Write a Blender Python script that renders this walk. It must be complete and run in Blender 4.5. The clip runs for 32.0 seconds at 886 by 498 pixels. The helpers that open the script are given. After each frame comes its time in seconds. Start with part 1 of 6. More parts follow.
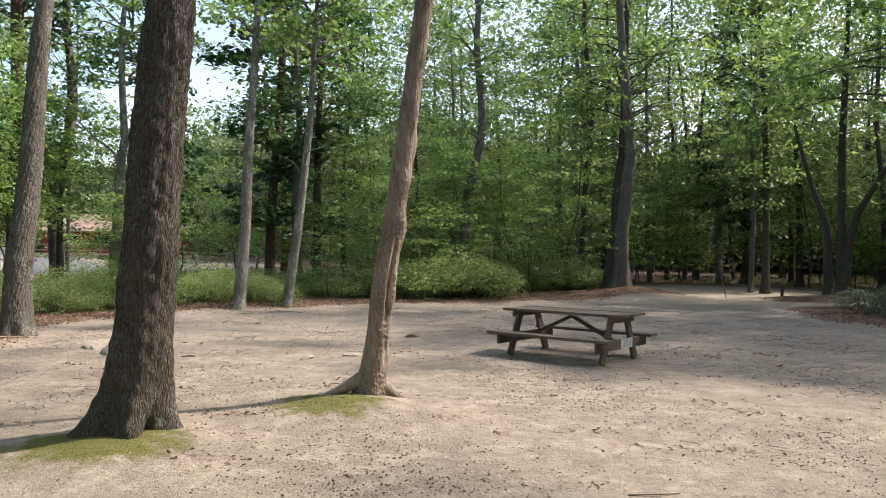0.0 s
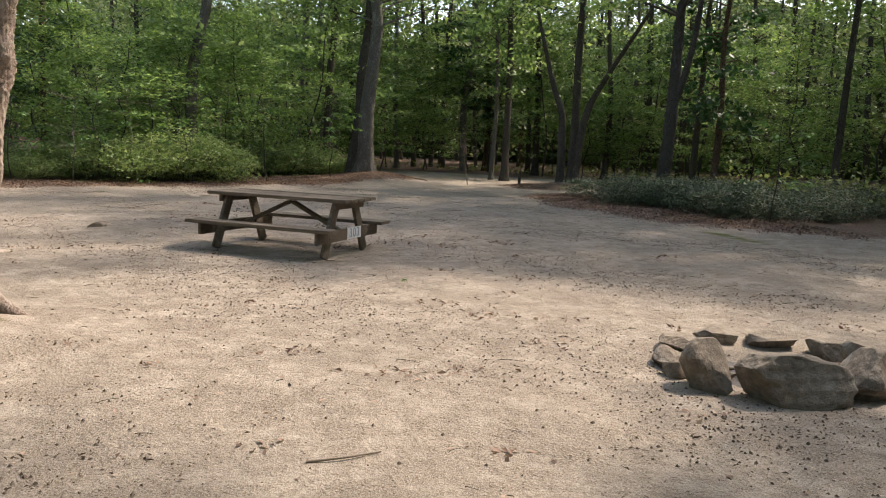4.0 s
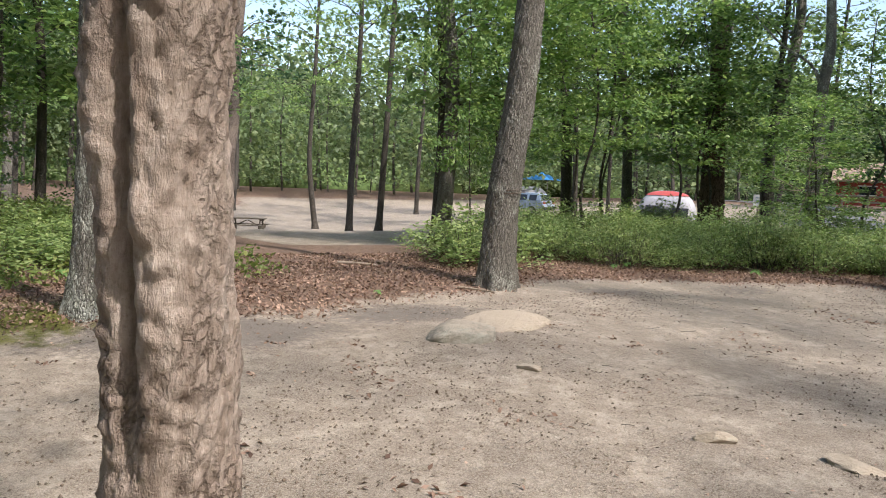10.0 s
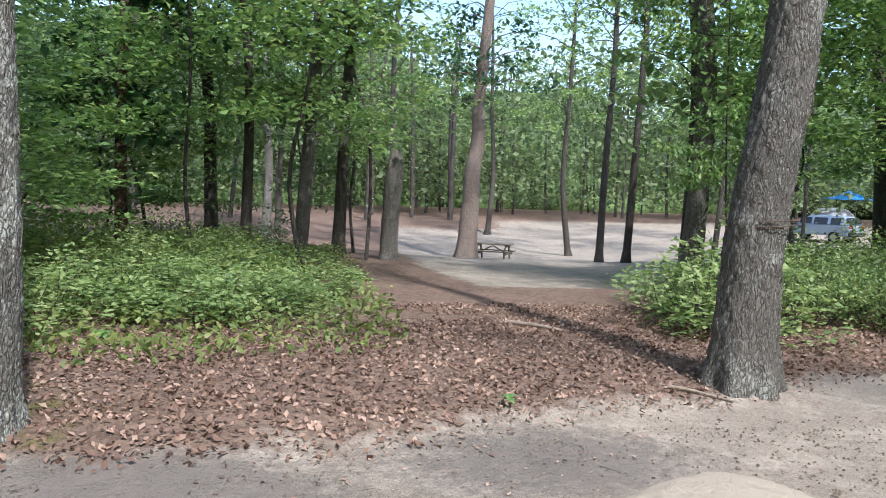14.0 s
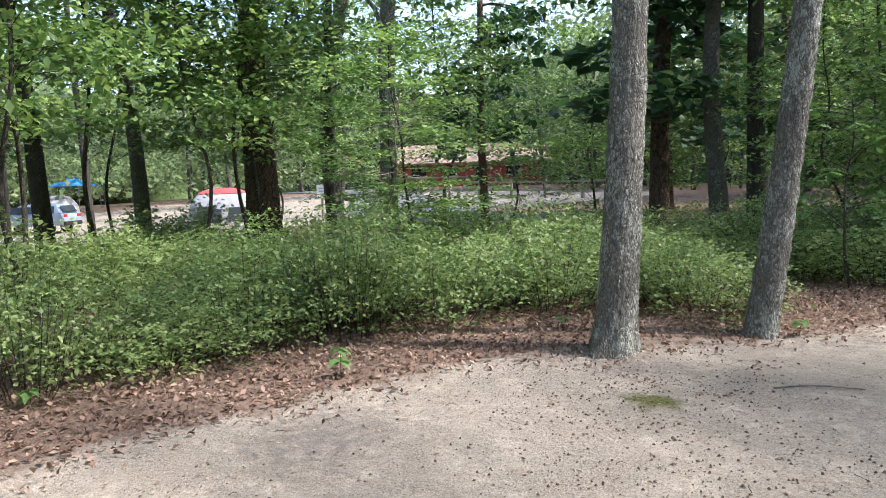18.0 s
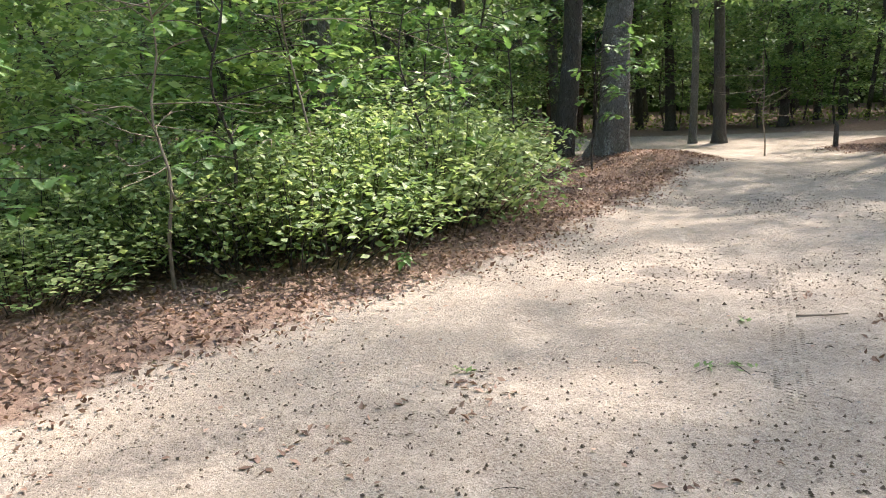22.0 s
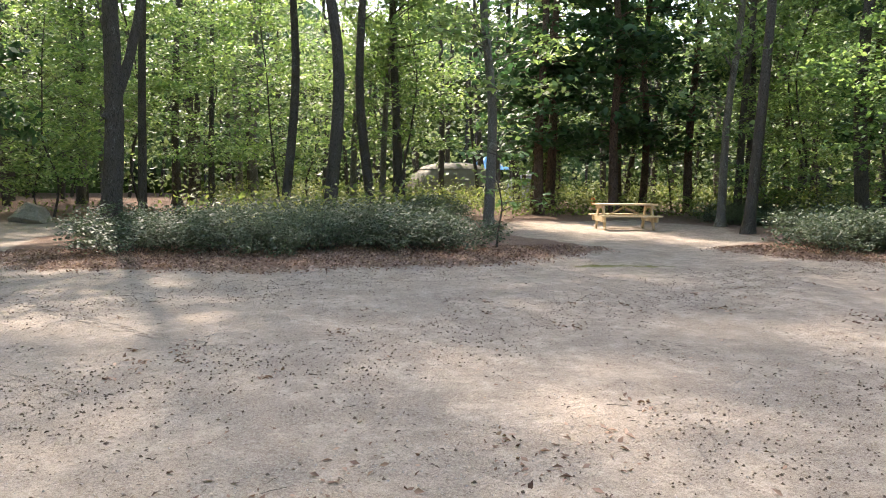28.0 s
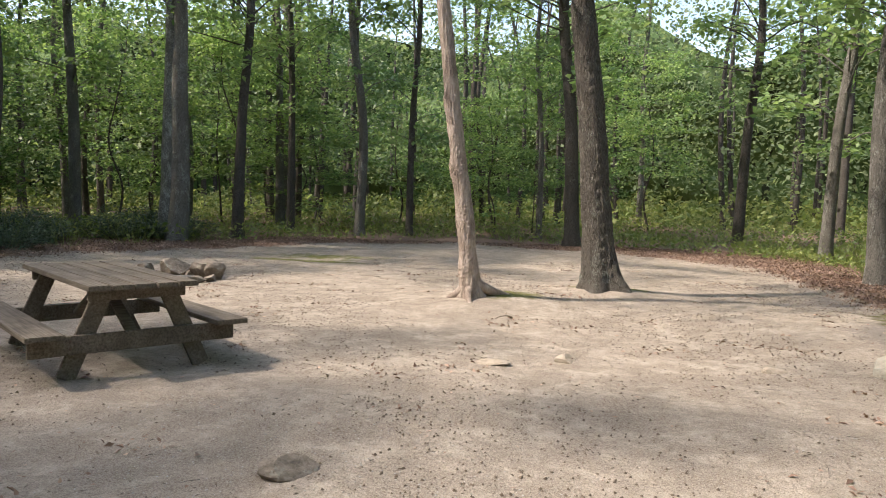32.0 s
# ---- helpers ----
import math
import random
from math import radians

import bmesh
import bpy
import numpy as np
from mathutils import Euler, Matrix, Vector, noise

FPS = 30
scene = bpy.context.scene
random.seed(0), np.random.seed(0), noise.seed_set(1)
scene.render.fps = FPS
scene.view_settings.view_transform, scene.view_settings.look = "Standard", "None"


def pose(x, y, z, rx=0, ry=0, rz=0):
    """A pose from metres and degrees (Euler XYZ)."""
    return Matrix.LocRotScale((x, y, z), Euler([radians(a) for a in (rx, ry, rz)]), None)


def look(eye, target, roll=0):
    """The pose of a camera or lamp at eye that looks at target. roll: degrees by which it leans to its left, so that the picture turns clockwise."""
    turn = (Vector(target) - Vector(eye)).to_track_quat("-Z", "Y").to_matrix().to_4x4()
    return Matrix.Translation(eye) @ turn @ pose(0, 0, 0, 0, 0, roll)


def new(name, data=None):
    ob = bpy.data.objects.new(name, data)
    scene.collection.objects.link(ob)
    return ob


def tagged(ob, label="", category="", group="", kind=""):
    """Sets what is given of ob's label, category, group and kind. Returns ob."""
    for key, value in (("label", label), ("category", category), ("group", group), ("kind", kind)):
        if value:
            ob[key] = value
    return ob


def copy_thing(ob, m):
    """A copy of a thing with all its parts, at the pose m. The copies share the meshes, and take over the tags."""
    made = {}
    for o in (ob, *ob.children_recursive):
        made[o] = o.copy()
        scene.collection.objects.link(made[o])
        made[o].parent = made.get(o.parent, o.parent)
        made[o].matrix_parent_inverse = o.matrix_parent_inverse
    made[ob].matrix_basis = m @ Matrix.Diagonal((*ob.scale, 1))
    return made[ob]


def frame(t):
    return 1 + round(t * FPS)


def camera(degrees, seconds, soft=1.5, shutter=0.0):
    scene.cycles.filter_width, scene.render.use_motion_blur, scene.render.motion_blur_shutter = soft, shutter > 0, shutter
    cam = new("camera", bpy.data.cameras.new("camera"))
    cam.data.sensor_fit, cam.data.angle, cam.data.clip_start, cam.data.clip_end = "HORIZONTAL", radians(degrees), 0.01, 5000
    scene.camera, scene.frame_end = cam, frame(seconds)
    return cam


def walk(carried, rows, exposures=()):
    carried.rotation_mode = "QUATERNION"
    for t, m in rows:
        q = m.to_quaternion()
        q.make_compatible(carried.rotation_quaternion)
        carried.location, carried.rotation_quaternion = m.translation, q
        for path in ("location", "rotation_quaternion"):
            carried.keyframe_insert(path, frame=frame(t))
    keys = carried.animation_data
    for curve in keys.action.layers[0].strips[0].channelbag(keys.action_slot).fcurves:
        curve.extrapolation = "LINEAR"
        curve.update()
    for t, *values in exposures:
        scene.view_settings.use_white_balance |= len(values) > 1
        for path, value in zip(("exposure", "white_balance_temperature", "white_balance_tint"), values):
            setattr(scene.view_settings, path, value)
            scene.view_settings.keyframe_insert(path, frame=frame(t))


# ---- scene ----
cam = camera(61.00, 32.0, 0.95)
# seconds, x, y, z, and the turn in degrees
PATH = [
    (0, 0.000, 0.000, 1.584, 90.30, -0.71, -0.00),
    (0.5, -0.042, -0.015, 1.519, 87.92, -1.20, 3.90),
    (1, -0.069, 0.005, 1.467, 85.53, -1.77, 4.71),
    (1.5, -0.081, 0.076, 1.441, 83.78, -2.48, 2.43),
    (2, -0.040, 0.229, 1.439, 82.68, -3.39, -2.17),
    (2.5, 0.125, 0.510, 1.444, 82.37, -3.85, -8.51),
    (3, 0.336, 0.864, 1.444, 82.26, -3.40, -13.62),
    (3.5, 0.536, 1.280, 1.438, 82.12, -2.84, -16.29),
    (4, 0.756, 1.774, 1.423, 82.19, -2.39, -18.50),
    (4.5, 0.986, 2.319, 1.402, 82.38, -2.03, -19.42),
    (5, 1.212, 2.885, 1.374, 82.58, -1.70, -18.21),
    (5.5, 1.423, 3.444, 1.345, 82.68, -1.39, -14.04),
    (6, 1.607, 3.968, 1.319, 82.60, -1.05, -6.10),
    (6.5, 1.742, 4.463, 1.306, 83.02, -0.79, 5.14),
    (7, 1.732, 4.925, 1.314, 83.44, -0.75, 16.39),
    (7.5, 1.647, 5.378, 1.328, 83.64, -0.96, 26.64),
    (8, 1.555, 5.835, 1.348, 83.84, -0.83, 35.03),
    (8.5, 1.361, 6.227, 1.360, 84.08, -0.83, 41.74),
    (9, 1.173, 6.655, 1.370, 84.64, -1.08, 47.37),
    (9.5, 0.960, 7.113, 1.395, 85.14, -1.58, 52.44),
    (10, 0.775, 7.552, 1.403, 85.09, -2.48, 58.55),
    (10.5, 0.590, 8.020, 1.400, 84.84, -2.94, 65.18),
    (11, 0.353, 8.376, 1.403, 84.53, -3.35, 71.43),
    (11.5, -0.000, 8.706, 1.415, 84.46, -3.56, 77.31),
    (12, -0.400, 9.020, 1.423, 84.57, -3.66, 81.60),
    (12.5, -0.839, 9.282, 1.423, 84.71, -3.55, 84.17),
    (13, -1.315, 9.570, 1.434, 85.13, -3.11, 85.70),
    (13.5, -1.788, 9.862, 1.461, 85.85, -2.53, 83.80),
    (14, -2.247, 10.167, 1.480, 85.94, -1.93, 79.52),
    (14.5, -2.672, 10.500, 1.492, 85.65, -1.30, 73.55),
    (15, -3.044, 10.871, 1.502, 85.20, -0.65, 66.57),
    (15.5, -3.343, 11.293, 1.511, 84.85, 0.03, 59.27),
    (16, -3.551, 11.779, 1.522, 84.83, 0.74, 52.34),
    (16.5, -3.697, 12.283, 1.526, 85.21, 1.08, 44.70),
    (17, -3.774, 12.837, 1.518, 85.54, 1.24, 38.66),
    (17.5, -3.849, 13.416, 1.495, 85.46, 1.74, 32.57),
    (18, -3.920, 14.015, 1.470, 84.97, 2.04, 26.65),
    (18.5, -3.985, 14.591, 1.454, 83.88, 2.07, 20.66),
    (19, -4.080, 15.100, 1.450, 82.62, 2.10, 13.50),
    (19.5, -4.073, 15.606, 1.452, 81.51, 2.21, 6.42),
    (20, -4.023, 16.115, 1.452, 80.53, 2.41, -0.69),
    (20.5, -3.934, 16.603, 1.445, 79.80, 2.36, -8.36),
    (21, -3.705, 17.094, 1.438, 79.63, 2.65, -15.70),
    (21.5, -3.472, 17.552, 1.423, 79.35, 2.76, -22.73),
    (22, -3.153, 17.995, 1.412, 79.23, 2.92, -29.34),
    (22.5, -2.847, 18.395, 1.423, 79.48, 3.22, -35.27),
    (23, -2.566, 18.769, 1.439, 79.77, 3.39, -40.92),
    (23.5, -2.325, 19.030, 1.449, 80.26, 3.26, -46.59),
    (24, -2.188, 19.199, 1.462, 81.13, 2.84, -52.31),
    (24.5, -2.144, 19.259, 1.472, 82.21, 2.21, -58.02),
    (25, -2.109, 19.245, 1.476, 83.37, 1.65, -64.00),
    (25.5, -2.053, 19.200, 1.476, 84.30, 1.55, -70.10),
    (26, -1.955, 19.011, 1.472, 84.86, 1.19, -75.48),
    (26.5, -1.842, 18.747, 1.463, 85.11, 0.69, -80.61),
    (27, -1.741, 18.476, 1.451, 85.11, 0.18, -85.96),
    (27.5, -1.679, 18.264, 1.439, 84.92, -0.24, -91.99),
    (28, -1.683, 18.180, 1.430, 84.60, -0.45, -99.18),
    (28.5, -1.687, 18.121, 1.424, 84.30, -0.63, -107.10),
    (29, -1.672, 18.099, 1.422, 84.22, -0.67, -115.92),
    (29.5, -1.649, 18.102, 1.424, 84.32, -0.78, -126.12),
    (30, -1.646, 18.082, 1.423, 84.64, -0.99, -136.15),
    (30.5, -1.679, 18.076, 1.420, 85.04, -1.17, -145.57),
    (31, -1.748, 18.052, 1.423, 85.55, -1.35, -154.96),
    (31.5, -1.830, 18.003, 1.430, 85.92, -1.34, -163.28),
    (32, -1.939, 17.964, 1.434, 86.05, -1.35, -170.87),
]
EXPOSURES = [(0, 1.35, 6900, 14), (3, 1.4, 7100, 15), (6, 1.2, 7300, 16), (8, 1.2, 7100, 15), (10, 1.15, 6500, 13), (13, 1.25, 5700, 11), (16, 1.5, 6000, 13), (18, 1.7, 6100, 13), (20, 2.1, 6300, 13), (22, 2.3, 6700, 15), (24, 2.2, 6800, 15), (25.5, 2.25, 6800, 15), (28, 2.45, 7100, 18), (30, 2.2, 7300, 18), (31, 1.9, 7200, 16), (32, 1.5, 6900, 14)]
walk(cam, [(t, pose(*r)) for t, *r in PATH], EXPOSURES)

# ---- light ----
world = bpy.data.worlds.new("world")
scene.world = world
world.use_nodes = True
wn = world.node_tree.nodes
sky = wn.new("ShaderNodeTexSky")
sky.sky_type = "NISHITA"
sky.sun_disc = False
SUN_AZ, SUN_EL = 74.0, 49.0          # degrees clockwise from +y, and above the horizon
sky.sun_elevation, sky.sun_rotation = radians(SUN_EL), radians(SUN_AZ)
sky.air_density, sky.dust_density = 1.0, 2.0
wn["Background"].inputs["Strength"].default_value = 0.15
world.node_tree.links.new(sky.outputs[0], wn["Background"].inputs["Color"])
sun = new("sun", bpy.data.lights.new("sun", "SUN"))
sun.data.energy, sun.data.angle, sun.data.color = 2.5, radians(1.4), (1.0, 0.945, 0.86)
sun.matrix_world = look((0, 0, 0), (-math.sin(radians(SUN_AZ)) * math.cos(radians(SUN_EL)), -math.cos(radians(SUN_AZ)) * math.cos(radians(SUN_EL)), -math.sin(radians(SUN_EL))))
sun.location = (20, 30, 60)

rng = np.random.default_rng(7)


# ---- materials ----
class Nodes:
    """A short way to write a node material."""

    def __init__(self, name):
        self.m = bpy.data.materials.new(name)
        self.m.use_nodes = True
        self.t = self.m.node_tree
        self.p = self.t.nodes["Principled BSDF"]
        self.out = self.t.nodes["Material Output"]

    def add(self, kind, **values):
        n = self.t.nodes.new("ShaderNode" + kind)
        for k, v in values.items():
            n.inputs[k.replace("_", " ")].default_value = v
        return n

    def link(self, a, b):
        self.t.links.new(a, b)

    def coords(self, kind="Object"):
        return self.t.nodes.new("ShaderNodeTexCoord").outputs[kind]

    def scaled(self, vec, s):
        m = self.add("Mapping")
        m.inputs["Scale"].default_value = s if isinstance(s, tuple) else (s, s, s)
        self.link(vec, m.inputs["Vector"])
        return m.outputs[0]

    def noise(self, vec, scale, detail=4.0, rough=0.55):
        n = self.add("TexNoise", Scale=scale, Detail=detail, Roughness=rough)
        self.link(vec, n.inputs["Vector"])
        return n.outputs[0]

    def ramp(self, fac, stops):
        r = self.t.nodes.new("ShaderNodeValToRGB")
        e = r.color_ramp.elements
        while len(e) < len(stops):
            e.new(0.5)
        for k, (pos, col) in enumerate(stops):
            e[k].position = pos
            e[k].color = (*col, 1) if isinstance(col, tuple) else (col, col, col, 1)
        self.link(fac, r.inputs[0])
        return r.outputs[0]

    def mix(self, fac, a, b, blend="MIX"):
        n = self.t.nodes.new("ShaderNodeMix")
        n.data_type, n.blend_type = "RGBA", blend
        for k, v in ((0, fac), (6, a), (7, b)):
            sock = n.inputs[k]
            if isinstance(v, (int, float)):
                sock.default_value = v if k == 0 else (v, v, v, 1)
            elif isinstance(v, tuple):
                sock.default_value = (*v, 1)
            else:
                self.link(v, sock)
        return n.outputs[2]

    def maths(self, op, a, b=0.0, clamp=False):
        n = self.t.nodes.new("ShaderNodeMath")
        n.operation, n.use_clamp = op, clamp
        for sock, v in zip(n.inputs, (a, b)):
            if isinstance(v, (int, float)):
                sock.default_value = v
            else:
                self.link(v, sock)
        return n.outputs[0]

    def bump(self, height, strength, distance):
        b = self.add("Bump", Strength=strength, Distance=distance)
        self.link(height, b.inputs["Height"])
        self.link(b.outputs[0], self.p.inputs["Normal"])

    def base(self, col, rough=0.8, metal=0.0, spec=0.3):
        if isinstance(col, tuple):
            self.p.inputs["Base Color"].default_value = (*col, 1)
        else:
            self.link(col, self.p.inputs["Base Color"])
        if isinstance(rough, (int, float)):
            self.p.inputs["Roughness"].default_value = rough
        else:
            self.link(rough, self.p.inputs["Roughness"])
        self.p.inputs["Metallic"].default_value = metal
        self.p.inputs["Specular IOR Level"].default_value = spec
        return self.m


def simple(name, a, b, scale=6.0, rough=0.7, metal=0.0, bump=0.2, dist=0.004, spec=0.3):
    n = Nodes(name)
    c = n.coords()
    big, fine = n.noise(c, scale), n.noise(c, scale * 9)
    f = n.maths("ADD", n.maths("MULTIPLY", big, 0.6), n.maths("MULTIPLY", fine, 0.4))
    col = n.mix(n.ramp(f, [(0.35, 0.0), (0.65, 1.0)]), a, b)
    n.bump(fine, bump, dist)
    return n.base(col, rough, metal, spec)


def leaf_material(name, dark, mid, light, glow=0.45, rough=0.55):
    """Thin leaves: part of the light passes through them."""
    n = Nodes(name)
    g = n.t.nodes.new("ShaderNodeNewGeometry")
    ob = n.t.nodes.new("ShaderNodeObjectInfo")
    isl = n.maths("MULTIPLY", g.outputs["Random Per Island"], 0.75)
    f = n.maths("ADD", isl, n.maths("MULTIPLY", ob.outputs["Random"], 0.25))
    clump = n.noise(n.coords(), 0.9, 3.0)
    f = n.maths("ADD", f, n.maths("MULTIPLY", n.maths("SUBTRACT", clump, 0.5), 1.3))
    col = n.ramp(f, [(0.05, dark), (0.5, mid), (0.95, light)])
    n.base(col, rough, 0.0, 0.3)
    tr = n.add("BsdfTranslucent")
    warm = n.mix(0.3, col, (1.0, 0.97, 0.4), "MULTIPLY")
    k = 2.6 * glow
    n.link(n.mix(1.0, warm, (k, k, k), "MULTIPLY"), tr.inputs["Color"])
    both = n.add("AddShader")
    n.link(n.p.outputs[0], both.inputs[0])
    n.link(tr.outputs[0], both.inputs[1])
    n.link(both.outputs[0], n.out.inputs["Surface"])
    return n.m


def bark_material(name, dark, light, lichen=None, amount=0.0, scale=1.0, streak=2.6, depth=0.02):
    """Plates parted by dark fissures, with weathered and lichened patches."""
    n = Nodes(name)
    c = n.coords()
    warp = n.noise(n.scaled(c, (9 * scale, 9 * scale, 4 * scale)), 1.0, 3.0)
    bent = n.add("VectorMath")
    bent.operation = "ADD"
    n.link(n.scaled(c, (24 * scale, 24 * scale, 24 * scale / streak)), bent.inputs[0])
    n.link(n.maths("MULTIPLY", warp, 2.4), bent.inputs[1])
    vor = n.add("TexVoronoi", Scale=1.0, Randomness=1.0)
    vor.feature = "DISTANCE_TO_EDGE"
    n.link(bent.outputs[0], vor.inputs["Vector"])
    cell = n.add("TexVoronoi", Scale=1.0, Randomness=1.0)
    n.link(bent.outputs[0], cell.inputs["Vector"])
    ridges = n.noise(n.scaled(c, (70 * scale, 70 * scale, 20 * scale)), 1.0, 5.0, 0.7)
    fine = n.noise(c, 150.0, 4.0, 0.7)
    big = n.noise(c, 2.2, 5.0, 0.65)
    edge = n.maths("ADD", vor.outputs["Distance"], n.maths("MULTIPLY", n.maths("SUBTRACT", ridges, 0.5), 0.32))
    plate = n.ramp(edge, [(-0.02, 0.0), (0.13, 1.0)])
    tone = n.maths("ADD", n.maths("MULTIPLY", ridges, 0.6), n.maths("MULTIPLY", fine, 0.4))
    mid = tuple(0.5 * x for x in light)
    face = n.mix(n.ramp(tone, [(0.36, 0.0), (0.6, 1.0)]), mid, light)
    face = n.mix(n.maths("MULTIPLY", n.ramp(cell.outputs["Color"], [(0.2, 0.0), (0.8, 1.0)]), 0.3), face, mid)
    face = n.mix(n.maths("MULTIPLY", n.ramp(big, [(0.42, 0.0), (0.6, 1.0)]), 0.35), face, tuple(0.6 * x for x in light))
    if lichen:
        spots = n.noise(n.scaled(c, (34, 34, 24)), 1.0, 6.0, 0.78)
        area = n.noise(n.scaled(c, (5, 5, 2.4)), 1.0, 4.0, 0.6)
        k = n.maths("ADD", spots, n.maths("MULTIPLY", n.maths("SUBTRACT", area, 0.5), 0.7))
        lo = 0.64 - 0.16 * amount
        face = n.mix(n.maths("MULTIPLY", n.ramp(k, [(lo, 0.0), (lo + 0.05, 1.0)]), 0.85), face, lichen)
    worn = n.noise(n.scaled(c, (13, 13, 6)), 1.0, 4.0, 0.65)
    col = n.mix(n.maths("MAXIMUM", plate, n.ramp(worn, [(0.42, 0.0), (0.58, 0.8)])), dark, face)
    h = n.maths("ADD", n.ramp(edge, [(0.0, 0.0), (0.3, 1.0)]), n.maths("MULTIPLY", tone, 0.5))
    n.bump(h, 1.0, depth)
    return n.base(col, 0.92, 0.0, 0.12)


def scarred_bark_material():
    """Pinkish healed wood with fine cross ripples, and rough cracked burls."""
    n = Nodes("scarred_bark")
    c = n.coords()
    long = n.noise(n.scaled(c, (26, 26, 6)), 1.0, 6.0, 0.7)
    ripple = n.noise(n.scaled(c, (10, 10, 75)), 1.0, 4.0, 0.6)
    fine = n.noise(c, 130.0, 4.0, 0.7)
    area = n.noise(n.scaled(c, (5, 5, 3.2)), 1.0, 4.0, 0.6)
    warp = n.noise(c, 16.0, 3.0)
    bent = n.add("VectorMath")
    bent.operation = "ADD"
    n.link(n.scaled(c, (38, 38, 20)), bent.inputs[0])
    n.link(n.maths("MULTIPLY", warp, 2.6), bent.inputs[1])
    vor = n.add("TexVoronoi", Scale=1.0, Randomness=1.0)
    vor.feature = "DISTANCE_TO_EDGE"
    n.link(bent.outputs[0], vor.inputs["Vector"])
    rough = n.ramp(area, [(0.46, 0.0), (0.62, 1.0)])
    col = n.mix(n.ramp(long, [(0.35, 0.0), (0.65, 1.0)]), (0.26, 0.203, 0.164), (0.49, 0.41, 0.352))
    col = n.mix(n.maths("MULTIPLY", n.ramp(ripple, [(0.5, 0.0), (0.66, 1.0)]), 0.16), col, (0.24, 0.165, 0.125))
    col = n.mix(n.maths("MULTIPLY", n.ramp(fine, [(0.5, 0.0), (0.66, 1.0)]), 0.45), col, (0.24, 0.175, 0.135))
    crack = n.maths("MULTIPLY", n.ramp(n.maths("ADD", vor.outputs["Distance"], n.maths("MULTIPLY", n.maths("SUBTRACT", fine, 0.5), 0.5)), [(0.0, 1.0), (0.12, 0.0)]), rough)
    col = n.mix(n.maths("MULTIPLY", rough, 0.35), col, (0.27, 0.2, 0.16))
    col = n.mix(n.maths("MULTIPLY", crack, 0.7), col, (0.12, 0.088, 0.066))
    h = n.maths("ADD", n.maths("MULTIPLY", long, 1.2), n.maths("MULTIPLY", fine, 0.25))
    h = n.maths("ADD", h, n.maths("ADD", n.maths("MULTIPLY", ripple, 0.07), n.maths("MULTIPLY", crack, -0.35)))
    n.bump(h, 0.9, 0.02)
    return n.base(col, 0.9, 0.0, 0.12)


